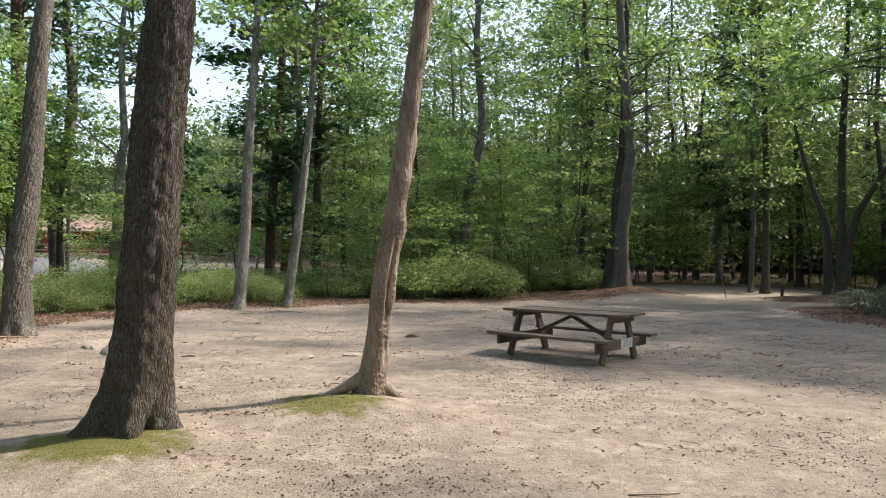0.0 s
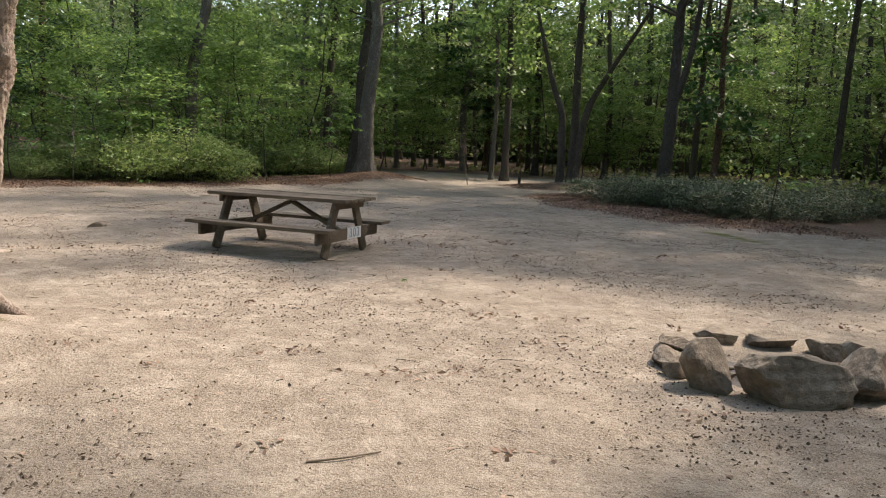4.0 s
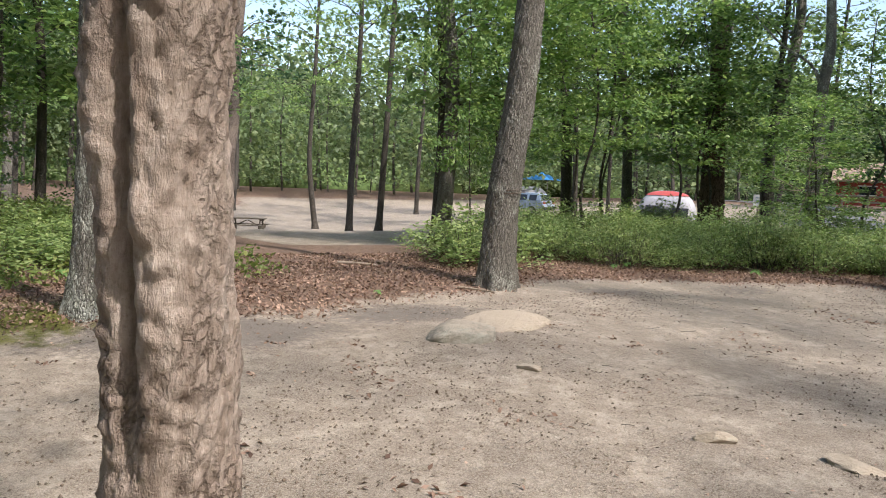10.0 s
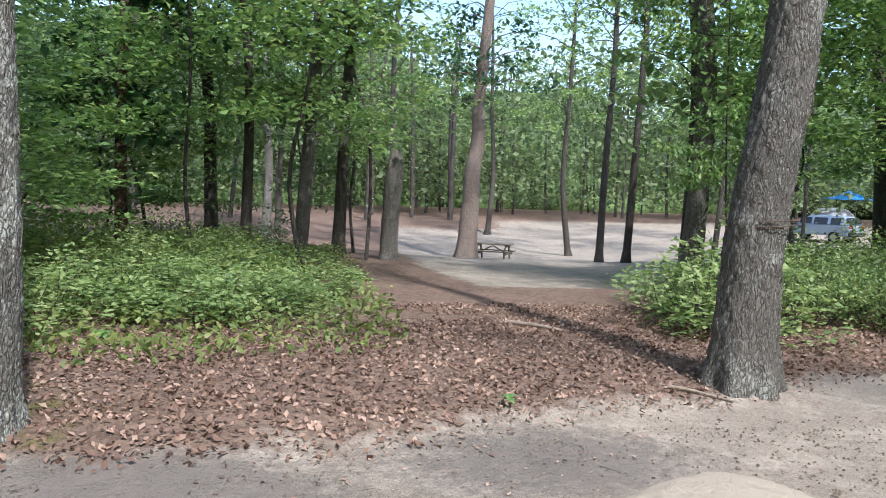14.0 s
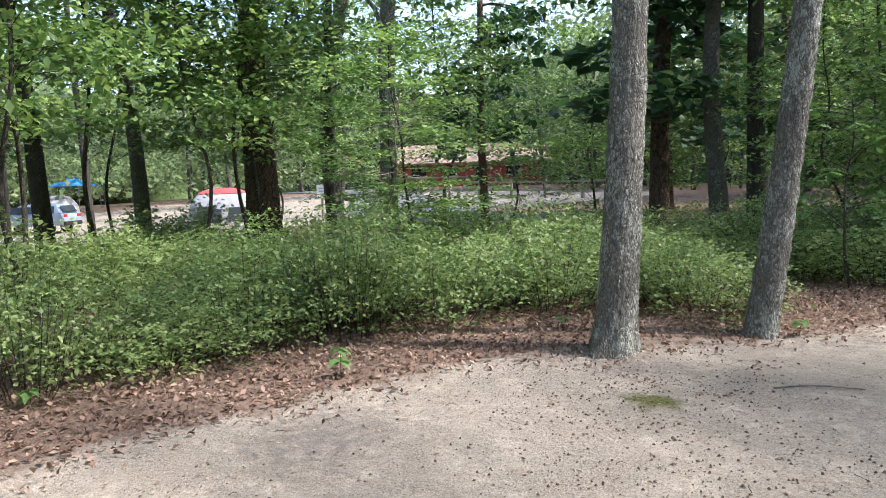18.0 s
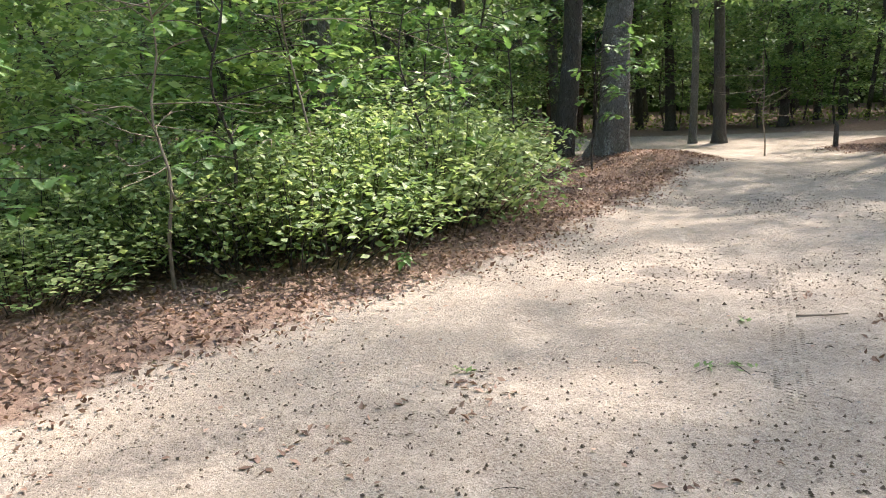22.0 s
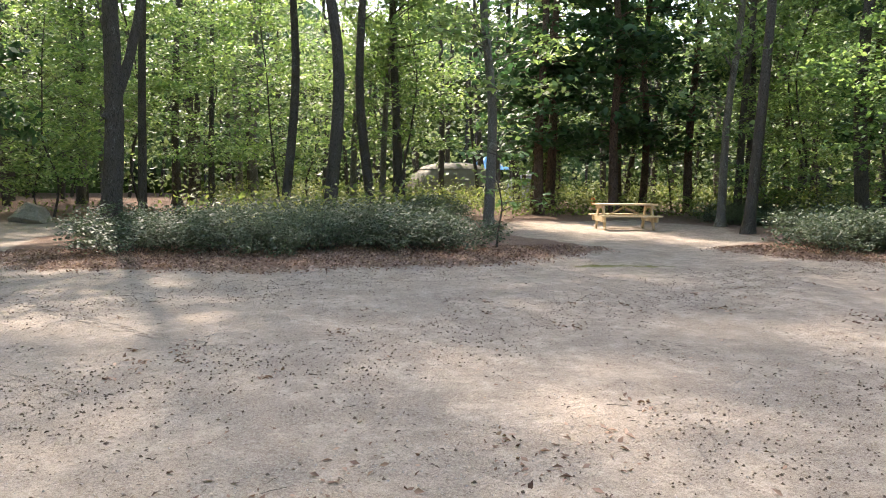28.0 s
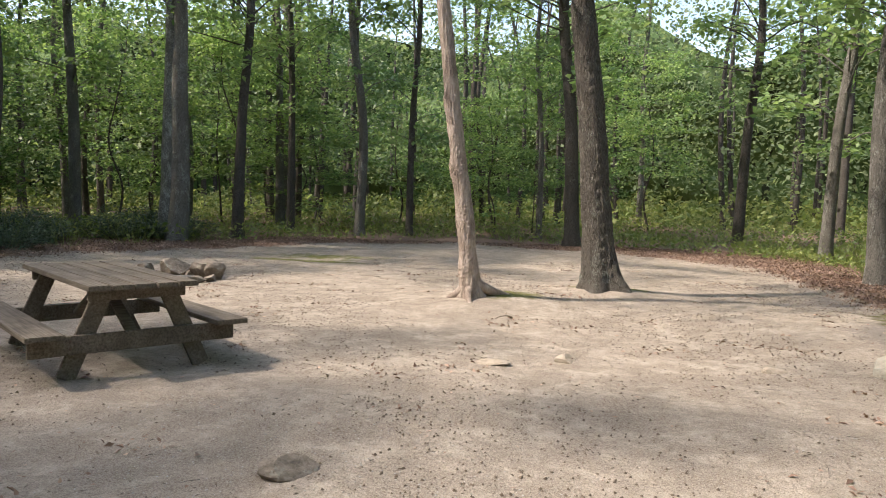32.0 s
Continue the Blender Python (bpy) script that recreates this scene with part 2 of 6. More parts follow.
def ground_material():
    n = Nodes("campsite_ground")
    c = n.coords()
    att = n.t.nodes.new("ShaderNodeAttribute")
    att.attribute_name = "litter"
    mos = n.t.nodes.new("ShaderNodeAttribute")
    mos.attribute_name = "moss"
    grv = n.t.nodes.new("ShaderNodeAttribute")
    grv.attribute_name = "gravel"
    n1, n2, n3, n4 = n.noise(c, 0.55, 5.0), n.noise(c, 4.0, 6.0, 0.65), n.noise(c, 42.0, 5.0, 0.7), n.noise(c, 190.0, 3.0)
    sand = n.mix(n.ramp(n1, [(0.35, 0.0), (0.65, 1.0)]), (0.46, 0.383, 0.305), (0.38, 0.313, 0.247))
    sand = n.mix(n.ramp(n2, [(0.43, 0.0), (0.6, 0.88)]), sand, (0.225, 0.175, 0.132))
    n5 = n.noise(c, 1.5, 6.0, 0.7)
    sand = n.mix(n.ramp(n5, [(0.46, 0.0), (0.58, 0.75)]), sand, (0.2, 0.157, 0.122))
    n6 = n.noise(c, 13.0, 5.0, 0.7)
    sand = n.mix(n.ramp(n6, [(0.47, 0.0), (0.62, 0.8)]), sand, (0.2, 0.155, 0.115))
    sand = n.mix(n.ramp(n4, [(0.42, 0.0), (0.58, 0.5)]), sand, (0.54, 0.475, 0.4))
    n7 = n.noise(c, 85.0, 4.0, 0.75)
    patch = n.ramp(n.maths("ADD", n.maths("MULTIPLY", n5, 0.6), n.maths("MULTIPLY", n2, 0.4)), [(0.42, 0.22), (0.6, 1.0)])
    sand = n.mix(n.maths("MULTIPLY", n.ramp(n7, [(0.48, 0.0), (0.58, 0.9)]), patch), sand, (0.15, 0.113, 0.082))
    n8 = n.noise(c, 300.0, 2.0, 0.6)
    sand = n.mix(n.ramp(n8, [(0.5, 0.0), (0.6, 0.4)]), sand, (0.2, 0.16, 0.125))
    n9 = n.add("TexVoronoi", Scale=120.0, Randomness=1.0)
    n.link(c, n9.inputs["Vector"])
    sand = n.mix(n.maths("MULTIPLY", n.ramp(n9.outputs["Color"], [(0.3, 0.0), (0.75, 1.0)]), 0.2), sand, (0.56, 0.5, 0.42))
    sand = n.mix(n.maths("MULTIPLY", n.ramp(n9.outputs["Color"], [(0.08, 1.0), (0.28, 0.0)]), 0.5), sand, (0.17, 0.135, 0.105))
    # dark crumbs of bark, cones and soil
    vor = n.add("TexVoronoi", Scale=30.0, Randomness=1.0)
    n.link(c, vor.inputs["Vector"])
    crumbs = n.maths("MULTIPLY", n.ramp(vor.outputs["Distance"], [(0.13, 1.0), (0.24, 0.0)]), n.ramp(n2, [(0.47, 0.0), (0.6, 1.0)]))
    sand = n.mix(n.maths("MULTIPLY", crumbs, 0.8), sand, (0.13, 0.095, 0.065))
    grains = n.mix(n.ramp(n3, [(0.3, 0.0), (0.7, 1.0)]), (0.2, 0.168, 0.136), (0.5, 0.455, 0.395))
    sand = n.mix(n.maths("MULTIPLY", grv.outputs["Fac"], n.ramp(n2, [(0.38, 0.03), (0.62, 0.42)])), sand, grains)
    stain = n.t.nodes.new("ShaderNodeAttribute")
    stain.attribute_name = "stain"
    sand = n.mix(n.ramp(n.maths("ADD", stain.outputs["Fac"], n.maths("MULTIPLY", n.maths("SUBTRACT", n6, 0.5), 0.8)), [(0.3, 0.0), (0.6, 0.75)]), sand, (0.16, 0.14, 0.125))
    lv = n.add("TexVoronoi", Scale=17.0, Randomness=1.0)
    n.link(c, lv.inputs["Vector"])
    lit = n.mix(n.ramp(n3, [(0.3, 0.0), (0.7, 1.0)]), (0.12, 0.082, 0.062), (0.25, 0.175, 0.135))
    lit = n.mix(0.4, lit, n.ramp(lv.outputs["Color"], [(0.2, (0.09, 0.06, 0.045)), (0.8, (0.3, 0.205, 0.155))]))
    k = n.maths("ADD", att.outputs["Fac"], n.maths("MULTIPLY", n.maths("SUBTRACT", n2, 0.5), 0.9))
    col = n.mix(n.ramp(k, [(0.38, 0.0), (0.62, 1.0)]), sand, lit)
    mk = n.maths("ADD", mos.outputs["Fac"], n.maths("MULTIPLY", n.maths("SUBTRACT", n2, 0.5), 1.1))
    moss = n.mix(n.ramp(n3, [(0.3, 0.0), (0.7, 1.0)]), (0.07, 0.075, 0.018), (0.19, 0.19, 0.05))
    col = n.mix(n.ramp(mk, [(0.5, 0.0), (0.75, 0.9)]), col, moss)
    h = n.maths("ADD", n.maths("MULTIPLY", n3, 0.42), n.maths("ADD", n.maths("MULTIPLY", n2, 0.8), n.maths("MULTIPLY", crumbs, 0.3)))
    h = n.maths("ADD", h, n.maths("ADD", n.maths("MULTIPLY", n6, 0.55), n.maths("MULTIPLY", n4, 0.08)))
    n.bump(h, 0.9, 0.042)
    return n.base(col, 0.95, 0.0, 0.1)


GROUND = ground_material()
OAK = bark_material("oak_bark", (0.085, 0.077, 0.066), (0.27, 0.25, 0.217), (0.38, 0.385, 0.335), 0.45, 1.55, 3.4, 0.016)
OAK_LICHEN = bark_material("lichen_bark", (0.1, 0.093, 0.08), (0.33, 0.312, 0.272), (0.55, 0.565, 0.5), 0.8, 1.75, 2.8, 0.016)
OAK_DARK = bark_material("dark_bark", (0.042, 0.037, 0.031), (0.15, 0.132, 0.114), (0.22, 0.22, 0.19), 0.2, 1.5, 4.0, 0.014)
SCAR = scarred_bark_material()
PINE = bark_material("pine_bark", (0.04, 0.028, 0.022), (0.22, 0.15, 0.117), None, 0, 0.7, 2.4)
PALE_PINE = bark_material("pale_pine_bark", (0.12, 0.09, 0.072), (0.36, 0.29, 0.245), None, 0, 0.8, 2.6)
LEAF_OAK = leaf_material("oak_leaves", (0.043, 0.085, 0.025), (0.1, 0.167, 0.05), (0.195, 0.255, 0.085), 0.4)
LEAF_FAR = leaf_material("far_leaves", (0.047, 0.086, 0.03), (0.092, 0.147, 0.05), (0.158, 0.208, 0.078), 0.43)
LEAF_DISTANT = leaf_material("distant_leaves", (0.05, 0.076, 0.033), (0.088, 0.122, 0.052), (0.14, 0.172, 0.078), 0.4)
LEAF_SHRUB = leaf_material("shrub_leaves", (0.06, 0.1, 0.034), (0.125, 0.175, 0.06), (0.215, 0.25, 0.11), 0.4)
LEAF_PINE = leaf_material("pine_needles", (0.018, 0.045, 0.02), (0.03, 0.075, 0.03), (0.055, 0.11, 0.04), 0.25)

OAK_DARK2 = bark_material("old_oak_bark", (0.045, 0.04, 0.033), (0.19, 0.168, 0.143), (0.26, 0.265, 0.225), 0.35, 1.6, 4.2, 0.018)
LEAF_COVER = leaf_material("undergrowth_leaves", (0.05, 0.078, 0.02), (0.09, 0.122, 0.032), (0.155, 0.17, 0.055))
LEAF_GREY = leaf_material("grey_shrub_leaves", (0.03, 0.05, 0.027), (0.058, 0.085, 0.05), (0.1, 0.125, 0.08), 0.2, 0.55)
LITTER = leaf_material("dead_leaves", (0.085, 0.05, 0.037), (0.2, 0.127, 0.093), (0.4, 0.28, 0.215), 0.1, 0.8)
LEAF_SEEDLING = leaf_material("seedling_leaves", (0.05, 0.105, 0.03), (0.08, 0.15, 0.042), (0.12, 0.2, 0.06), 0.34)
STEM = simple("green_stem", (0.08, 0.1, 0.03), (0.14, 0.13, 0.05), 30)
DEAD_WOOD = simple("dead_wood", (0.16, 0.125, 0.095), (0.34, 0.28, 0.22), 14, 0.9)
CRUMB = simple("soil_crumb", (0.075, 0.057, 0.042), (0.19, 0.142, 0.103), 9)
STONE = simple("gravel_stone", (0.22, 0.2, 0.18), (0.5, 0.47, 0.43), 7)
STEEL = simple("rusty_steel", (0.09, 0.07, 0.06), (0.2, 0.14, 0.1), 30, 0.6, 0.7)
PLATE = simple("white_plate", (0.6, 0.62, 0.63), (0.75, 0.76, 0.77), 12, 0.5)
DIGITS = simple("digit_paint", (0.16, 0.26, 0.36), (0.3, 0.4, 0.48), 20, 0.6)


def rock_material(name, dark, mid, light, sand):
    """Rough stone: mottled grain, dark pits, pale lichen, and sand lying on what faces up."""
    n = Nodes(name)
    c = n.coords()
    big, mid_n, fine = n.noise(c, 3.5, 5.0, 0.65), n.noise(c, 19.0, 6.0, 0.7), n.noise(c, 110.0, 3.0, 0.7)
    f = n.maths("ADD", n.maths("MULTIPLY", big, 0.4), n.maths("ADD", n.maths("MULTIPLY", mid_n, 0.4), n.maths("MULTIPLY", fine, 0.2)))
    col = n.ramp(f, [(0.36, dark), (0.5, mid), (0.64, light)])
    col = n.mix(n.ramp(fine, [(0.55, 0.0), (0.68, 0.55)]), col, dark)
    col = n.mix(n.maths("MULTIPLY", n.ramp(n.noise(c, 7.0, 5.0, 0.75), [(0.56, 0.0), (0.64, 1.0)]), 0.4), col, (0.36, 0.37, 0.32))
    g = n.t.nodes.new("ShaderNodeNewGeometry")
    up = n.t.nodes.new("ShaderNodeSeparateXYZ")
    n.link(g.outputs["Normal"], up.inputs[0])
    dust = n.maths("MULTIPLY", n.ramp(n.maths("ADD", up.outputs[2], n.maths("MULTIPLY", n.maths("SUBTRACT", mid_n, 0.5), 0.9)), [(0.72, 0.0), (0.95, 1.0)]), sand)
    col = n.mix(dust, col, (0.42, 0.35, 0.275))
    n.bump(n.maths("ADD", mid_n, n.maths("MULTIPLY", fine, 0.35)), 0.8, 0.022)
    return n.base(col, 0.93, 0.0, 0.15)


ROCK = rock_material("brown_rock", (0.1, 0.082, 0.064), (0.22, 0.18, 0.142), (0.35, 0.29, 0.232), 0.35)
PALE_ROCK = rock_material("pale_rock", (0.2, 0.18, 0.145), (0.33, 0.305, 0.255), (0.45, 0.415, 0.35), 0.55)
SAND_ROCK = rock_material("sandy_rock", (0.24, 0.2, 0.155), (0.35, 0.295, 0.23), (0.43, 0.365, 0.29), 0.9)
ASH = simple("ash", (0.08, 0.075, 0.07), (0.22, 0.2, 0.18), 8, 0.95, 0, 0.6, 0.02)


def wood_material(name, dark, light, rough=0.8):
    n = Nodes(name)
    c = n.coords()
    ob = n.t.nodes.new("ShaderNodeObjectInfo")
    shift = n.add("VectorMath")
    shift.operation = "ADD"
    n.link(c, shift.inputs[0])
    n.link(n.maths("MULTIPLY", ob.outputs["Random"], 30.0), shift.inputs[1])
    grain = n.noise(n.scaled(shift.outputs[0], (2.0, 55.0, 55.0)), 1.0, 5.0, 0.6)
    blot = n.noise(shift.outputs[0], 5.0, 4.0)
    col = n.mix(n.ramp(grain, [(0.3, 0.0), (0.7, 1.0)]), dark, light)
    col = n.mix(n.maths("MULTIPLY", n.ramp(blot, [(0.4, 0.0), (0.7, 1.0)]), 0.5), col, tuple(0.6 * x for x in dark))
    col = n.mix(n.maths("MULTIPLY", ob.outputs["Random"], 0.25), col, light)
    n.bump(grain, 0.5, 0.004)
    return n.base(col, rough, 0.0, 0.2)


OLD_WOOD = wood_material("weathered_wood", (0.085, 0.065, 0.046), (0.255, 0.212, 0.165))
NEW_WOOD = wood_material("new_wood", (0.5, 0.38, 0.22), (0.7, 0.57, 0.37))


ASPHALT = simple("asphalt", (0.12, 0.12, 0.125), (0.2, 0.2, 0.205), 3, 0.9)
RED_WALL = simple("red_boards", (0.25, 0.05, 0.04), (0.34, 0.075, 0.055), 3, 0.8)
ROOF = simple("tan_shingles", (0.3, 0.21, 0.16), (0.44, 0.32, 0.25), 5, 0.9)
TRIM = simple("white_trim", (0.6, 0.58, 0.55), (0.75, 0.74, 0.7), 8, 0.6)
DARK_GLASS = simple("dark_glass", (0.015, 0.017, 0.02), (0.03, 0.034, 0.04), 2, 0.1, 0, 0.0, 0.001, 0.5)
RAIL_WOOD = simple("rail_wood", (0.2, 0.16, 0.125), (0.36, 0.31, 0.25), 9, 0.85)
CAR_PAINT = simple("car_paint", (0.3, 0.36, 0.45), (0.34, 0.41, 0.5), 2, 0.3, 0.3, 0.0, 0.001, 0.5)
RED_LAMP = simple("red_lamp", (0.3, 0.01, 0.01), (0.4, 0.02, 0.02), 8, 0.2, 0, 0.0)
RUBBER = simple("rubber", (0.015, 0.015, 0.015), (0.03, 0.03, 0.03), 20, 0.8)
CHROME = simple("alloy", (0.4, 0.4, 0.41), (0.55, 0.55, 0.56), 10, 0.35, 0.9)
WHITE_CLOTH = simple("white_cloth", (0.33, 0.33, 0.36), (0.44, 0.44, 0.47), 3, 0.7)
GREY_CLOTH = simple("grey_cloth", (0.36, 0.35, 0.37), (0.46, 0.45, 0.47), 3, 0.7)
RED_CLOTH = simple("red_cloth", (0.38, 0.07, 0.07), (0.48, 0.1, 0.09), 3, 0.7)
BLUE_CLOTH = simple("blue_cloth", (0.03, 0.2, 0.52), (0.05, 0.28, 0.62), 3, 0.6)
OLIVE_CLOTH = simple("olive_cloth", (0.15, 0.14, 0.1), (0.22, 0.2, 0.15), 3, 0.7)
DARK_CLOTH = simple("dark_mesh", (0.02, 0.025, 0.03), (0.05, 0.055, 0.06), 30, 0.8)
ORANGE_CLOTH = simple("orange_cloth", (0.7, 0.13, 0.04), (0.8, 0.2, 0.06), 6, 0.7)
POLE = simple("tent_pole", (0.2, 0.2, 0.21), (0.35, 0.35, 0.36), 8, 0.4, 0.6)


def backdrop_material():
    n = Nodes("far_tree_line")
    c = n.coords()
    a, b = n.noise(c, 0.5, 6.0, 0.7), n.noise(c, 3.0, 6.0, 0.75)
    stems = n.noise(n.scaled(c, (1.3, 1.3, 0.06)), 1.0, 3.0)
    f = n.maths("ADD", n.maths("MULTIPLY", a, 0.45), n.maths("MULTIPLY", b, 0.55))
    col = n.ramp(f, [(0.36, (0.07, 0.115, 0.04)), (0.5, (0.115, 0.175, 0.062)), (0.66, (0.17, 0.235, 0.085))])
    col = n.mix(n.ramp(stems, [(0.58, 0.0), (0.62, 0.8)]), col, (0.03, 0.027, 0.022))
    n.bump(f, 0.6, 0.6)
    return n.base(col, 0.9, 0.0, 0.1)


BACKDROP = backdrop_material()


# ---- making things ----
def mesh_of(name, verts, faces, material, smooth=True):
    me = bpy.data.meshes.new(name)
    verts = np.asarray(verts, dtype=np.float32)
    if isinstance(faces, np.ndarray):
        k = faces.shape[1]
        me.vertices.add(len(verts))
        me.vertices.foreach_set("co", verts.ravel())
        me.loops.add(faces.size)
        me.loops.foreach_set("vertex_index", faces.astype(np.int32).ravel())
        me.polygons.add(len(faces))
        me.polygons.foreach_set("loop_start", np.arange(0, faces.size, k, dtype=np.int32))
        me.polygons.foreach_set("use_smooth", np.full(len(faces), smooth))
        me.update(calc_edges=True)
        me.validate()
    else:
        me.from_pydata([tuple(v) for v in verts], [], faces)
        for p in me.polygons:
            p.use_smooth = smooth
    if material:
        me.materials.append(material)
    return me


def part_of(name, me, parent, label="", m=None):
    ob = new(name, me)
    ob.parent = parent
    if m is not None:
        ob.matrix_basis = m
    if label:
        tagged(ob, label)
    return ob


def part(name, bm, material, parent, label=""):
    me = bpy.data.meshes.new(name)
    bm.to_mesh(me)
    bm.free()
    me.materials.append(material)
    return part_of(name, me, parent, label)


def grid_faces(rows, cols, wrap=True):
    i, j = np.meshgrid(np.arange(rows - 1), np.arange(cols if wrap else cols - 1), indexing="ij")
    j2 = (j + 1) % cols
    return np.stack([i * cols + j, i * cols + j2, (i + 1) * cols + j2, (i + 1) * cols + j], -1).reshape(-1, 4)


def wobble(p, freq, seed):
    """Smooth noise on an array of points, from sums of sines."""
    r = np.random.default_rng(seed)
    out = np.zeros(p.shape[:-1])
    for k in range(5):
        w = r.normal(size=3) * freq * 1.6 ** (k * 0.7)
        out += np.sin((p * w).sum(-1) + r.uniform(0, 6.28)) / 1.5 ** k
    return out / 2.2


def tube(points, radii, sides=8, segs=None, ridge=0.0, flare=0.0, knots=0.0, seed=0, roots=0):
    """A tapered round limb through points; ridges and root flare where asked for."""
    pts, rad = np.array(points, float), np.array(radii, float)
    s = np.linspace(0, 1, len(pts))
    segs = segs or max(2, 3 * (len(pts) - 1))
    u = np.linspace(0, 1, segs + 1)
    if len(pts) > 2:
        k = np.clip(np.searchsorted(s, u, side="right") - 1, 0, len(pts) - 2)
        w = ((u - s[k]) / (s[k + 1] - s[k]))[:, None]
        a, b = pts[np.maximum(k - 1, 0)], pts[np.minimum(k + 2, len(pts) - 1)]
        p0, p1 = pts[k], pts[k + 1]
        c = p0 + 0.5 * w * (p1 - a + w * (2 * a - 5 * p0 + 4 * p1 - b + w * (3 * (p0 - p1) + b - a)))
        r = rad[k] * (1 - w[:, 0]) + rad[k + 1] * w[:, 0]
    else:
        c = pts[0] + u[:, None] * (pts[1] - pts[0])
        r = rad[0] + u * (rad[1] - rad[0])
    d = np.gradient(c, axis=0)
    d /= np.linalg.norm(d, axis=1)[:, None] + 1e-9
    ref = np.where(np.abs(d[:, 2:3]) > 0.8, np.array([[1.0, 0, 0]]), np.array([[0, 0, 1.0]]))
    x = np.cross(ref, d)
    x /= np.linalg.norm(x, axis=1)[:, None] + 1e-9
    y = np.cross(d, x)
    ang = np.arange(sides) * 2 * math.pi / sides
    ring = np.cos(ang)[None, :, None] * x[:, None] + np.sin(ang)[None, :, None] * y[:, None]
    rr = np.repeat(r[:, None], sides, 1)
    base = c[:, None] + ring * rr[..., None]
    if flare:
        h = np.linalg.norm(c - c[0], axis=1)
        lobes = 1 + 0.45 * np.cos(ang * max(roots, 3) + seed)[None] + 0.2 * np.cos(ang * 2 + 1.3 * seed)[None]
        rr = rr * (1 + flare * np.exp(-h / (1.8 * r[0]))[:, None] ** 1.6 * lobes)
    if knots:
        rr = rr * (1 + knots * wobble(base, 5.0, seed + 3) + 0.4 * knots * wobble(base, 19.0, seed + 7))
    if ridge:
        q = base * np.array([1, 1, 0.16])
        rr = rr + ridge * (np.abs(wobble(q, 42.0, seed)) - 0.35) + 0.5 * ridge * wobble(base, 55.0, seed + 1)
    v = (c[:, None] + ring * rr[..., None]).reshape(-1, 3)
    f = grid_faces(segs + 1, sides)
    return v, f


def joined(pieces):
    vs, fs, n = [], [], 0
    for v, f in pieces:
        vs.append(v)
        fs.append(f + n)
        n += len(v)
    return np.concatenate(vs), np.concatenate(fs)


def leaves(centres, size, seed, width=0.55, flat=0.6, spread=0.3):
    """One folded blade at every centre."""
    r = np.random.default_rng(seed)
    n = len(centres)
    yaw = r.uniform(0, 2 * math.pi, n)
    tilt = r.normal(0, flat, n)
    roll = r.normal(0, flat, n)
    ln = size * r.uniform(1 - spread, 1 + spread, n)
    a = np.stack([np.cos(yaw) * np.cos(tilt), np.sin(yaw) * np.cos(tilt), np.sin(tilt)], 1)
    side = np.stack([-np.sin(yaw), np.cos(yaw), np.zeros(n)], 1)
    nrm = np.cross(a, side)
    b = side * np.cos(roll)[:, None] + nrm * np.sin(roll)[:, None]
    up = np.cross(a, b)
    ln = ln[:, None]
    w = width * 0.5 * ln
    fold = up * ln * r.uniform(-0.12, 0.2, n)[:, None]
    v = np.stack([centres - a * ln * 0.5, centres - a * ln * 0.02 + b * w + fold, centres + a * ln * 0.5 - up * ln * 0.06, centres - a * ln * 0.02 - b * w + fold], 1).reshape(-1, 3)
    k = np.arange(n)[:, None] * 4
    f = np.concatenate([k + np.array([[0, 1, 2]]), k + np.array([[0, 2, 3]])], 0)
    return v, f


def clusters(tips, each, radius, seed, squash=0.5):
    r = np.random.default_rng(seed)
    c = np.repeat(np.asarray(tips), each, 0)
    return c + r.normal(0, 1, c.shape) * radius * np.array([1, 1, squash])


def thing(name, label, category, group="", kind=""):
    return tagged(new(name), label, category, group, kind)


# ---- ground ----
CLEARING = [(-6.3, 2), (-6.4, 6), (-6.7, 9.7), (-7.4, 12.5), (-7.8, 14.2), (-7.9, 15.4), (-7.5, 17), (-6.9, 18.3), (-6.1, 19.5), (-5.2, 20.3), (-4.1, 21.6), (-3, 22.35), (-1.9, 22.85), (-0.9, 23.15), (-0.1, 23.1), (1.4, 24.25), (3.0, 25.25), (6.2, 26.8), (7.9, 27.8), (9.3, 30.2), (9.5, 33), (8, 37), (12, 41), (17, 36), (21, 30), (25, 25), (34, 21), (33, 18.5), (24, 21.5), (17, 24.6), (13.3, 24), (10.6, 22.8), (9.9, 19.2), (10.4, 17.6), (10.4, 15.8), (11.4, 13.6), (12.6, 12.6), (15, 13), (18, 13.6), (22.5, 12), (23, 7.6), (20, 6.2), (15, 7.4), (12.4, 10.2), (10.2, 9.3), (9.1, 6.6), (8.9, 3.2), (6.6, 0), (4.6, -3.6), (1, -5), (-3, -3), (-6, -0.5)]
NEXT_SITE = [(-20.6, 12.8), (-16.5, 12.9), (-14.3, 13.1), (-14.2, 16), (-17, 17.8), (-18.4, 22), (-22, 25), (-24, 30), (-22, 38), (-17, 48), (-12, 62), (-25, 70), (-52, 60), (-60, 34), (-50, 15), (-38, 14.5), (-29.6, 13.8)]


